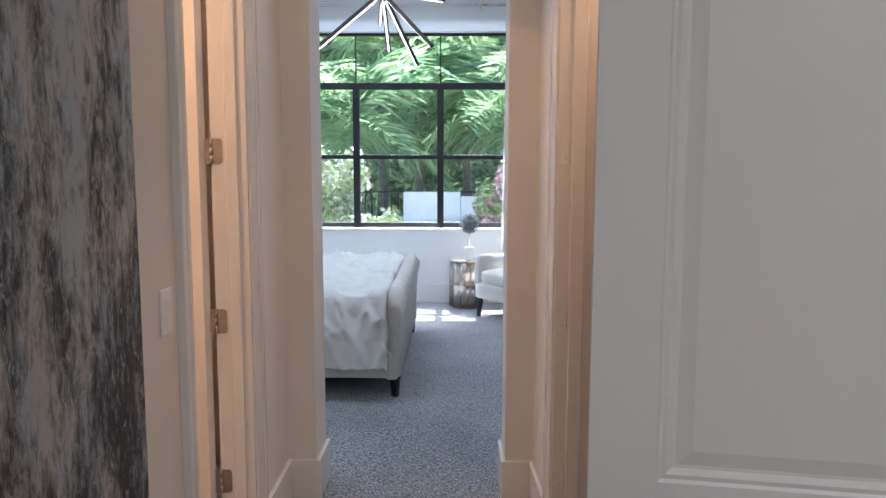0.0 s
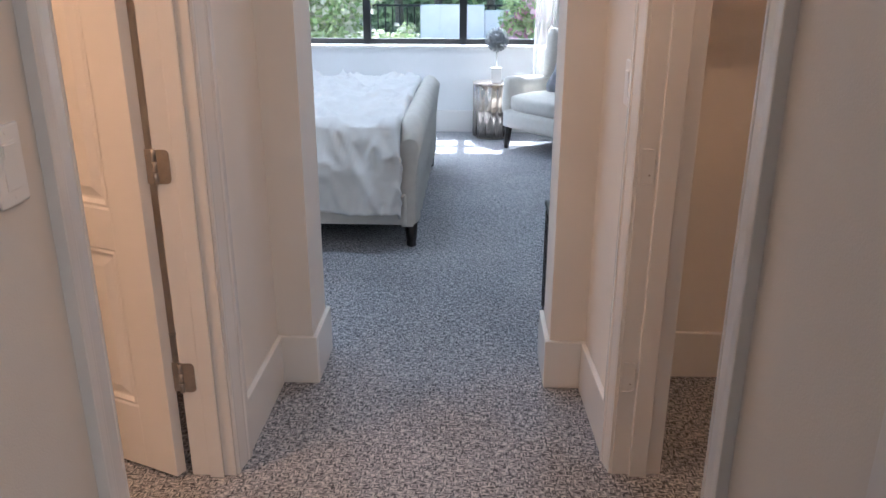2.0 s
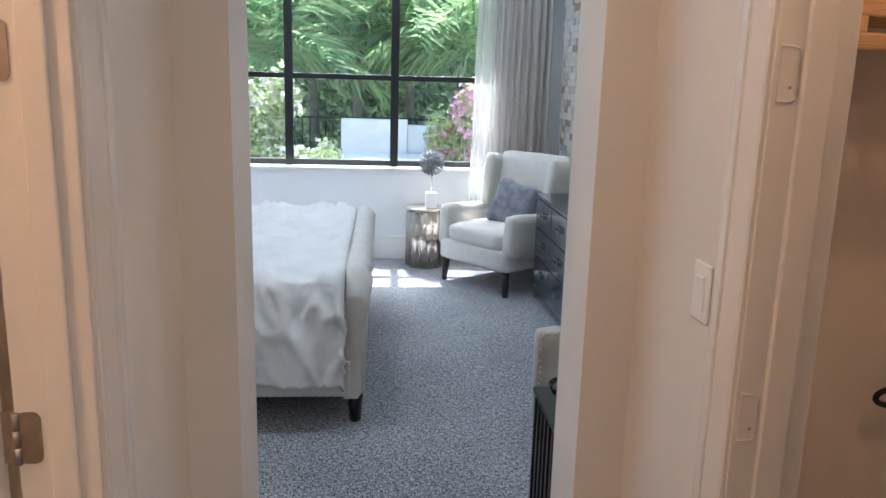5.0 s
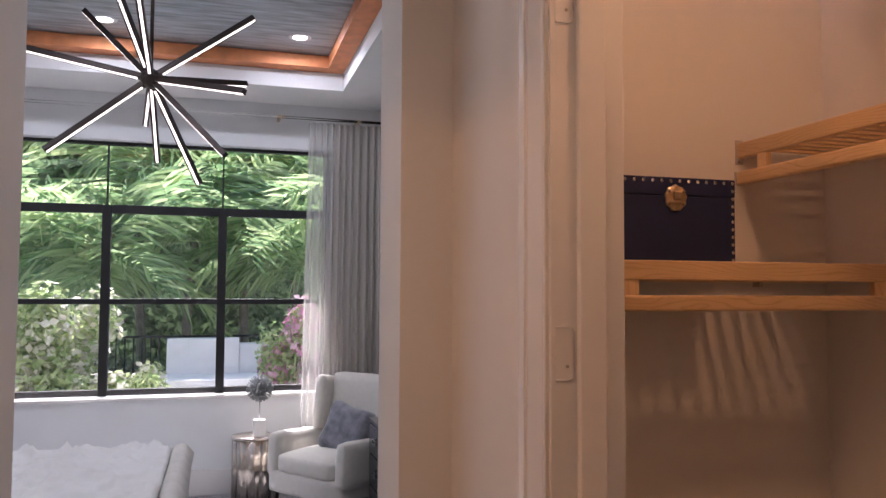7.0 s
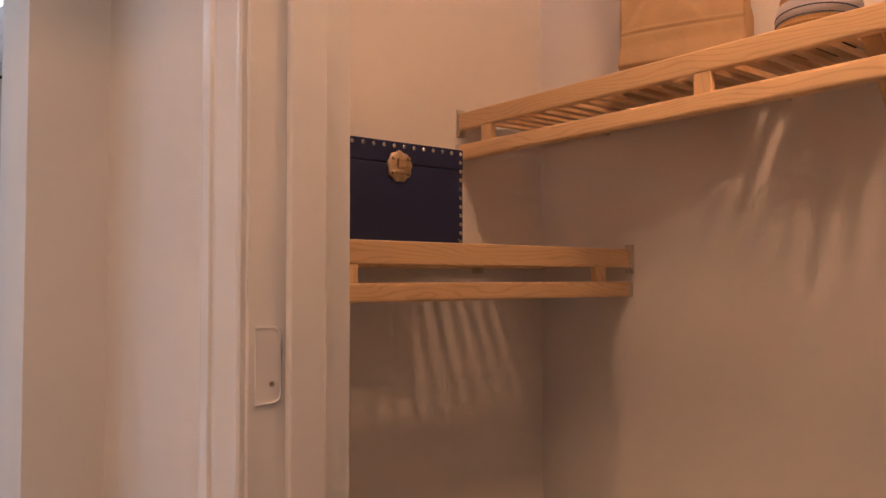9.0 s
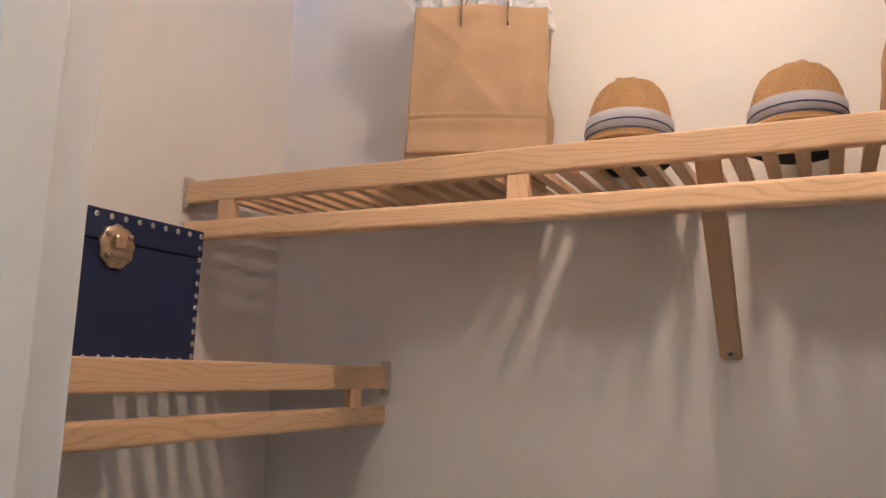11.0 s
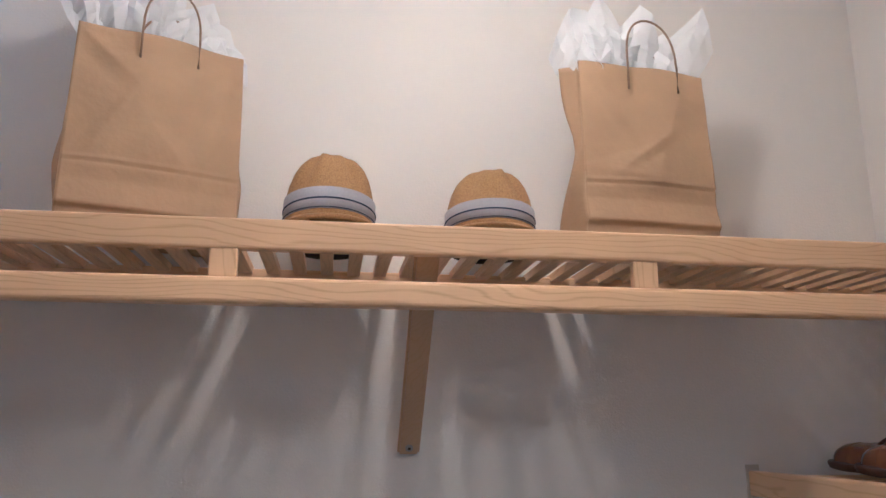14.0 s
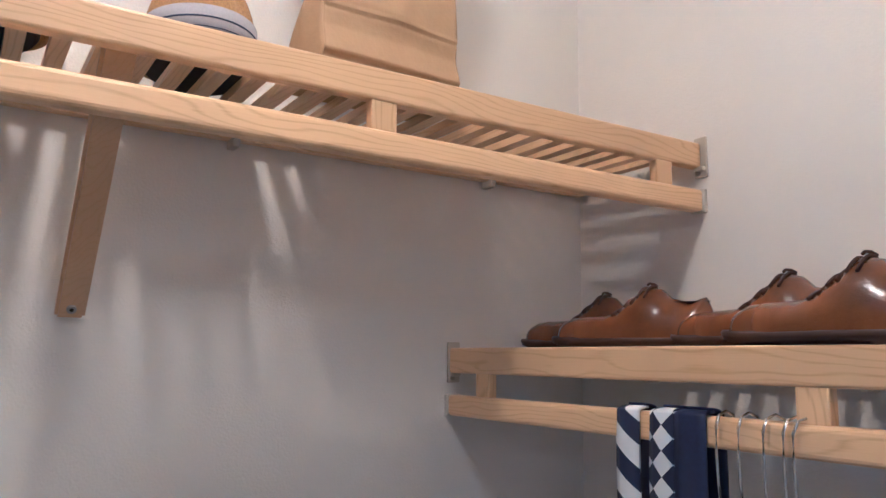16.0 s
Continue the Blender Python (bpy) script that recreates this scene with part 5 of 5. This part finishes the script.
# ---- wing chair ----
chair = thing("wing_chair", pose(0.80, 7.48, 0, 0, 0, -52.8) @ Matrix.Diagonal((1.2, 1.12, 1.03, 1)), "ivory linen wingback armchair with dark tapered legs", "armchair")
part("seat_base", soft_block(0.60, 0.60, 0.16, 6, 0.0, 0.03), LINEN, chair).location = (0, 0.0, 0.25)
part("seat_cushion", soft_block(0.46, 0.54, 0.14, 8, 0.02, 0.045, 0.004), LINEN, chair).location = (0, -0.03, 0.38)
back = part("backrest", soft_block(0.58, 0.13, 0.66, 8, 0.0, 0.05, 0.006), LINEN, chair)
back.matrix_basis = pose(0, 0.27, 0.63, -9, 0, 0)
for s in (-1, 1):
    wing = part("wing", soft_block(0.075, 0.22, 0.40, 6, 0.0, 0.034), LINEN, chair)
    wing.matrix_basis = pose(s * 0.285, 0.20, 0.735, -9, 0, s * -14)
    part("arm", soft_block(0.095, 0.56, 0.31, 6, 0.0, 0.042), LINEN, chair).matrix_basis = pose(s * 0.285, -0.01, 0.415, -3, 0, 0)
    for y in (-0.26, 0.24):
        part("leg", rod((s * 0.275, y * 1.03, 0.0), (s * 0.262, y, 0.19), 0.018, 4, 0.028), ESPRESSO, chair)
pillow = tagged(part("throw_pillow", soft_block(0.40, 0.16, 0.38, 10, 0.0, 0.075, 0.012, 3), VELVET), "grey crushed velvet throw pillow on the wing chair", "pillow")
for v in pillow.data.vertices:
    v.co.x *= 0.9 + 0.12 * (abs(v.co.z) / 0.19) ** 2
    v.co.z *= 0.9 + 0.12 * (abs(v.co.x) / 0.2) ** 2
pillow.matrix_basis = pose(0.765, 7.48, 0, 0, 0, -52.8) @ pose(0.07, 0.09, 0.60, -20, 12, 8)

# ---- side table, vase and ornament ----
table = thing("side_table", pose(0.235, 8.03, 0), "champagne metal drum side table with scalloped lobes", "side table")
prof = []
for k in range(96):
    a = k * math.tau / 96
    prof.append((a, 0.150 + 0.018 * abs(math.sin(a * 5 + 0.35)) ** 0.7))
bm = bmesh.new()
lo = [bm.verts.new((r * math.cos(a), r * math.sin(a), 0.02)) for a, r in prof]
hi = [bm.verts.new((r * math.cos(a), r * math.sin(a), 0.478)) for a, r in prof]
for i in range(96):
    j = (i + 1) % 96
    bm.faces.new((lo[i], lo[j], hi[j], hi[i])).smooth = True
bm.faces.new(lo[::-1])
bm.faces.new(hi)
part("drum", bm, LOBED, table)
part("top", lathe([(0.001, 0.478), (0.166, 0.478), (0.171, 0.482), (0.171, 0.492), (0.168, 0.495), (0.001, 0.495)], 48), LOBED, table)
part("plinth", lathe([(0.001, 0), (0.14, 0), (0.14, 0.02), (0.001, 0.02)], 40), LOBED, table)
orn = thing("urchin_ornament", pose(0.275, 8.0, 0.495), "silver spiked sphere on a white marble block", "ornament")
part("block", block(-0.045, 0.045, -0.045, 0.045, 0, 0.125, 0.003), STONE_TOP, orn)
part("stem", rod((0, 0, 0.12), (0, 0, 0.30), 0.005, 10), CHROME, orn)
GREYMETAL = material("aged_silver_metal", (0.22, 0.23, 0.24), 0.4, metal=0.8, vary=0.2, scale=50)
bm = bmesh.new()
bmesh.ops.create_uvsphere(bm, u_segments=16, v_segments=10, radius=0.05, matrix=Matrix.Translation((0, 0, 0.365)))
part("core", smooth(bm), GREYMETAL, orn)
spike = None
for k in range(150):
    zz = 1 - 2 * (k + 0.5) / 150
    a = k * 2.399963
    d = Vector((math.sqrt(1 - zz * zz) * math.cos(a), math.sqrt(1 - zz * zz) * math.sin(a), zz))
    if spike is None:
        spike = part("spike", rod((0, 0, 0.04), (0, 0, 0.105), 0.002, 5, 0.0052), GREYMETAL, orn)
        ob = spike
    else:
        ob = new("spike", spike.data)
        ob.parent = orn
    ob.matrix_basis = Matrix.Translation((0, 0, 0.365)) @ d.to_track_quat("Z", "Y").to_matrix().to_4x4()

# ---- dresser ----
dresser = thing("dresser", pose(1.215, 6.33, 0), "charcoal lacquered dresser with silver handles and metal base", "dresser")
part("case", block(-0.235, 0.14, -0.745, 0.745, 0.10, 0.735, 0.004), DRESSER, dresser)
part("top", block(-0.255, 0.145, -0.755, 0.755, 0.735, 0.757, 0.004), DRESSER, dresser)
part("base_rail", block(-0.235, -0.215, -0.74, 0.74, 0.065, 0.098, 0.003), CHROME, dresser)
for y in (-0.72, 0.72):
    for x in (-0.225, 0.115):
        part("foot", block(x - 0.02, x + 0.02, y - 0.02, y + 0.02, 0.0, 0.098, 0.003), CHROME, dresser)
for c in range(3):
    for r in range(3):
        y0, z0 = -0.735 + c * 0.49, 0.115 + r * 0.207
        d = part("drawer", block(-0.252, -0.236, y0 + 0.004, y0 + 0.486, z0, z0 + 0.200, 0.004), DRESSER, dresser)
        yc, zc = y0 + 0.245, z0 + 0.105
        h = part("handle", block(-0.268, -0.262, yc - 0.055, yc + 0.055, zc - 0.019, zc - 0.011, 0.001), CHROME, d, "square silver frame handle")
        for b in ((-0.268, -0.262, yc - 0.055, yc + 0.055, zc + 0.011, zc + 0.019), (-0.268, -0.252, yc - 0.055, yc - 0.047, zc - 0.011, zc + 0.011), (-0.268, -0.252, yc + 0.047, yc + 0.055, zc - 0.011, zc + 0.011)):
            bm = bmesh.new()
            bm.from_mesh(h.data)
            block(*b, bm=bm)
            bm.to_mesh(h.data)
            bm.free()
ring = thing("ring_sculpture", pose(1.10, 6.42, 0.757), "gold oval ring sculpture standing on the dresser", "ornament")
part("foot", block(-0.05, 0.05, -0.05, 0.05, 0, 0.02, 0.003), STONE_TOP, ring)
GOLD = material("bright_gold_metal", (0.70, 0.47, 0.16), 0.25, metal=1.0, vary=0.1, scale=30)
part("ring", tube([(0.0 + 0.03 * math.cos(a), 0.10 * math.cos(a), 0.19 + 0.17 * math.sin(a)) for a in [k * math.tau / 32 for k in range(33)]], 0.011, 10), GOLD, ring)
vase = thing("white_figure_vase", pose(1.06, 6.20, 0.757), "small white ceramic vase on the dresser", "vase")
part("body", lathe([(0.03, 0), (0.045, 0.03), (0.05, 0.07), (0.035, 0.12), (0.02, 0.15), (0.026, 0.17), (0.02, 0.17)], 24), STONE_TOP, vase)

# ---- table and nailhead chair behind the opening ----
cab = thing("dark_end_table", pose(0.60, 3.97, 0), "dark espresso end table with ribbed sides", "end table")
part("body", block(-0.205, 0.21, -0.18, 0.195, 0.02, 0.475, 0.012, 3), ESPRESSO, cab)
part("top", block(-0.215, 0.22, -0.19, 0.205, 0.475, 0.498, 0.006), ESPRESSO, cab)
for k in range(7):
    y = -0.15 + k * 0.054
    part("rib", block(-0.213, -0.204, y - 0.010, y + 0.010, 0.03, 0.47, 0.003), ESPRESSO, cab)
part("plinth", block(-0.19, 0.2, -0.165, 0.18, 0.0, 0.02), ESPRESSO, cab)
bowl = thing("glass_bowl", pose(0.50, 4.07, 0.498), "clear glass dish on the dark end table", "bowl")
part("dish", lathe([(0.02, 0.0), (0.05, 0.002), (0.075, 0.02), (0.085, 0.045), (0.082, 0.045), (0.071, 0.022), (0.047, 0.007), (0.001, 0.006)], 32), GLASS, bowl)
club = thing("nailhead_chair", pose(0.86, 4.68, 0), "taupe linen chair with brass nailhead trim on its back", "chair")
part("backrest", soft_block(0.74, 0.10, 0.40, 8, 0.0, 0.04), TAUPE, club).location = (0.0, 0.0, 0.345)
part("seat", soft_block(0.50, 0.46, 0.14, 6, 0.015, 0.04), TAUPE, club).location = (0.11, 0.28, 0.35)
for x in (-0.12, 0.31):
    for y in (0.0, 0.48):
        part("leg", rod((x, y, 0), (x, y, 0.29 if y else 0.16), 0.016, 4, 0.024), ESPRESSO, club)
stud = None
for k in range(40):
    if k < 14:
        x, zz = -0.352, 0.17 + k * 0.0243
    elif k < 17:
        a = (k - 13) / 4 * math.pi / 2
        x, zz = -0.352 + 0.026 * (1 - math.cos(a)), 0.503 + 0.026 * math.sin(a)
    else:
        x, zz = -0.322 + (k - 17) * 0.0285, 0.529
    if stud is None:
        bm = bmesh.new()
        bmesh.ops.create_uvsphere(bm, u_segments=8, v_segments=5, radius=0.007)
        stud = part("nailhead", smooth(bm), BRASS, club)
        ob = stud
    else:
        ob = new("nailhead", stud.data)
        ob.parent = club
    ob.location = (x, -0.046, zz)

# ---- chandelier ----
star = thing("sputnik_chandelier", pose(-0.382, 5.78, 2.664), "dark bronze starburst chandelier with lit strip arms", "chandelier")
bm = bmesh.new()
bmesh.ops.create_icosphere(bm, subdivisions=2, radius=0.052)
part("hub", bm, BRONZE, star)
part("stem", rod((0, 0, 0.04), (0, 0, 0.734), 0.009, 12), BRONZE, star)
part("canopy", lathe([(0.06, 0.716), (0.065, 0.721), (0.065, 0.736), (0.001, 0.736)], 24), BRONZE, star)
tips = ((-.42, .40, 1), (-.126, .52, -1), (.475, .355, 1), (.16, .235, -1), (.327, .104, 1), (.537, -.126, -1), (.431, -.411, -1), (.126, -.47, 1), (-.156, -.327, 1), (-.453, -.386, -1), (-.252, -.109, 1), (-.612, .126, -1))
bar, strip = None, None
for sx, sz, side in tips:
    deep = side * math.sqrt(max(0.02, 0.60 ** 2 - sx * sx - sz * sz))
    d = Vector((0.95 * sx + 0.31 * deep, -0.31 * sx + 0.95 * deep, sz)).normalized()
    m = d.to_track_quat("Z", "Y").to_matrix().to_4x4()
    if bar is None:
        bar = part("arm", block(-0.016, 0.016, -0.014, 0.014, 0.04, 0.60, 0.002), BRONZE, star)
        strip = part("led_strip", block(-0.0055, 0.0055, -0.0155, -0.014, 0.06, 0.595), LED, bar, "lit white strip")
        ob = bar
    else:
        ob = new("arm", bar.data)
        ob.parent = star
        s2 = new("led_strip", strip.data)
        s2.parent = ob
        tagged(s2, "lit white strip")
    local_down = m.to_3x3().inverted() @ Vector((0, -0.3, -1))
    ob.matrix_basis = m @ Matrix.Rotation(math.atan2(local_down.x, -local_down.y), 4, "Z")

# ---- garden ----
ground = wall("ground", [(-60, 60, 8.6, 120, -0.5, -0.15)], PAVING)


def leaf_cloud(name, blobs, count, size, mat, seed, parent=None, flat=0.5):
    rng = random.Random(seed)
    verts, faces = [], []
    for _ in range(count):
        cx, cy, cz, rx, ry, rz = rng.choice(blobs)
        d = Vector((rng.gauss(0, 1), rng.gauss(0, 1), rng.gauss(0, 1))).normalized() * rng.uniform(0.45, 1.08)
        p = Vector((cx + d.x * rx, cy + d.y * ry, cz + d.z * rz))
        n = (d + Vector((rng.uniform(-1, 1), rng.uniform(-1, 1), rng.uniform(-0.3, 1.2))) * 0.8).normalized()
        t = n.orthogonal().normalized()
        t = (Matrix.Rotation(rng.uniform(0, 6.28), 3, n) @ t)
        w = n.cross(t)
        s = size * rng.uniform(0.6, 1.35)
        b = len(verts)
        verts += [p - t * s, p + w * s * flat * 0.9 - n * s * 0.12, p + t * s, p - w * s * flat * 0.9 - n * s * 0.12]
        faces.append((b, b + 1, b + 2, b + 3))
    me = bpy.data.meshes.new(name)
    me.from_pydata([tuple(v) for v in verts], [], faces)
    me.materials.append(mat)
    ob = new(name, me)
    ob.parent = parent
    return ob


def frond(length, droop, seed):
    rng = random.Random(seed)
    verts, faces = [], []
    path = []
    for k in range(37):
        s = k / 36
        path.append(Vector((length * s * (1 - 0.12 * droop * s), 0, length * (0.75 * s - (0.55 + 0.5 * droop) * s * s))))
    for k in range(3, 37):
        p, s = path[k], k / 36
        reach = length * 0.42 * (math.sin(math.pi * (0.1 + 0.86 * s)) ** 0.7)
        for side in (-1, 1):
            q = p
            tip = q + Vector(((0.40 + rng.uniform(-0.15, 0.25)) * reach, side * reach * rng.uniform(0.30, 0.85), rng.uniform(-0.95, -0.15) * reach))
            w = Vector((length * 0.0115, 0, 0.004))
            midp = q.lerp(tip, 0.55) + Vector((0, 0, 0.06 * reach))
            b = len(verts)
            verts += [q - w * 0.6, q + w * 0.6, midp + w, midp - w, tip]
            faces += [(b, b + 1, b + 2, b + 3), (b + 3, b + 2, b + 4)]
    for k in range(36):
        a, c = path[k], path[k + 1]
        r = length * 0.006 * (1 - 0.8 * k / 36)
        b = len(verts)
        verts += [a + Vector((0, r, 0)), a - Vector((0, r, 0)), c - Vector((0, r * 0.9, 0)), c + Vector((0, r * 0.9, 0))]
        faces.append((b, b + 1, b + 2, b + 3))
    me = bpy.data.meshes.new("frond")
    me.from_pydata([tuple(v) for v in verts], [], faces)
    me.materials.append(PALM)
    return me


FRONDS = [frond(1.9, 0.5 + 0.25 * k, k) for k in range(4)]


def palm_tree(x, y, tall, spread, count, seed):
    rng = random.Random(seed)
    p = thing("palm_tree", pose(x, y, -0.15), "green feather palm with arching fronds behind the garden wall", "palm tree", "garden palms")
    pts = [(0.05 * math.sin(k * 0.7 + seed), 0.04 * math.cos(k * 0.5 + seed), tall * k / 8) for k in range(9)]
    part("trunk", tube(pts, [0.085 - 0.004 * k for k in range(9)], 10), BARK, p)
    for k in range(count):
        f = new("frond", rng.choice(FRONDS))
        f.parent = p
        a = k * 2.39996 + rng.uniform(-0.2, 0.2)
        s = spread * rng.uniform(0.75, 1.15)
        f.matrix_basis = Matrix.Translation(pts[-1]) @ Euler((rng.uniform(-0.7, 0.7), -1.15 + 1.35 * (k / count) + rng.uniform(-0.15, 0.15), a)).to_matrix().to_4x4() @ Matrix.Scale(s, 4)


for x, y, tall, spread, count, seed in ((-1.6, 12.6, 1.75, 0.95, 16, 1), (-0.45, 13.6, 2.5, 1.15, 18, 2), (0.9, 12.7, 1.9, 1.0, 16, 3), (-2.8, 13.4, 2.2, 1.1, 16, 4), (2.1, 13.2, 2.4, 1.1, 16, 5), (0.3, 15.0, 3.4, 1.3, 18, 6), (-1.3, 15.2, 3.7, 1.3, 18, 7), (1.9, 15.4, 3.8, 1.3, 16, 8), (-3.2, 15.5, 4.0, 1.3, 16, 9)):
    palm_tree(x, y, tall, spread, count, seed)
hedge = tagged(new("hedge"), "dense dark green garden hedge", "hedge", kind="stuff")
part("hedge_core", block(-9, 8, 17.4, 18.2, -0.15, 4.6, 0.4), HEDGE, hedge)
blobs = [(x * 0.9 - 7, 17.0 + 0.5 * math.sin(x * 2.1), 0.6 + 0.85 * zz, 0.9, 0.6, 0.75) for x in range(17) for zz in range(6)]
leaf_cloud("hedge_leaves", blobs, 30000, 0.11, HEDGE, 11, hedge)
blobs = [(x * 1.3 - 7, 17.6 + 0.5 * math.cos(x * 1.7), 5.2 + 0.9 * zz + 0.4 * math.sin(x), 1.1, 0.7, 0.9) for x in range(12) for zz in range(3)]
leaf_cloud("hedge_crown_leaves", blobs, 16000, 0.13, LIME, 12, hedge)
under = tagged(new("shrub_bank"), "low green shrubs below the palms", "shrubs", kind="stuff")
blobs = [(x * 0.55 - 4.5, 13.9 + 0.4 * math.sin(x * 1.9), 0.25 + 0.2 * math.sin(x * 2.7) ** 2, 0.5, 0.45, 0.4) for x in range(17)]
leaf_cloud("shrub_leaves", blobs, 9000, 0.07, HEDGE, 13, under)


def shrub(x, y, z, r, tall, mat, count, size, seed, label, bloom=0, petals=None):
    s = thing("garden_shrub", pose(x, y, -0.15), label, "shrub")
    rng = random.Random(seed)
    blobs = [(rng.uniform(-r, r) * 0.7, rng.uniform(-r, r) * 0.5, tall * rng.uniform(0.35, 0.95), r * 0.42, r * 0.4, tall * 0.22) for _ in range(12)]
    for k in range(5):
        b = blobs[k]
        part("stem", tube([(0.02 * k, 0, 0), (b[0] * 0.5, b[1] * 0.5, b[2] * 0.55), (b[0], b[1], b[2])], [0.018, 0.012, 0.006], 6), BARK, s)
    leaf_cloud("leaves", blobs, count, size, mat, seed, s)
    if bloom:
        leaf_cloud("blossoms", blobs[:7], bloom, size * 0.8, petals or BLOOM, seed + 1, s, 0.9)
    return s


shrub(-1.75, 10.6, 0, 0.65, 1.65, LIME, 3600, 0.055, 21, "yellow-green garden shrub with cream blossoms", 1500, WHITE_BLOOM)
shrub(0.78, 10.8, 0, 0.5, 1.55, LIME, 2200, 0.05, 22, "pink flowering bougainvillea shrub", 1700)
shrub(-1.0, 10.4, 0, 0.42, 0.92, LIME, 2200, 0.045, 23, "low white-green bush beside the planter", 900, WHITE_BLOOM)
planter = thing("garden_seat_wall", pose(-0.4, 11.4, -0.15), "white stucco spa wall in the garden", "garden wall")
part("back_wall", block(-0.25, 0.60, 0.35, 0.52, 0, 1.17, 0.01), STUCCO, planter)
part("ledge", block(-0.6, 1.5, -0.35, 0.35, 0, 0.74, 0.01), STUCCO, planter)
part("side_wall", block(0.60, 1.9, 0.40, 0.55, 0, 1.1, 0.01), STUCCO, planter)
fence = thing("garden_fence", pose(-0.5, 13.1, -0.15), "dark metal bar fence along the garden", "fence")
part("top_rail", block(-4, 4, -0.02, 0.02, 1.10, 1.13), FENCE, fence)
part("bottom_rail", block(-4, 4, -0.02, 0.02, 0.12, 0.15), FENCE, fence)
picket = None
for k in range(73):
    if picket is None:
        picket = part("picket", block(-0.009, 0.009, -0.009, 0.009, 0.0, 1.11), FENCE, fence)
        ob = picket
    else:
        ob = new("picket", picket.data)
        ob.parent = fence
    ob.location = (-3.96 + k * 0.11, 0, 0)
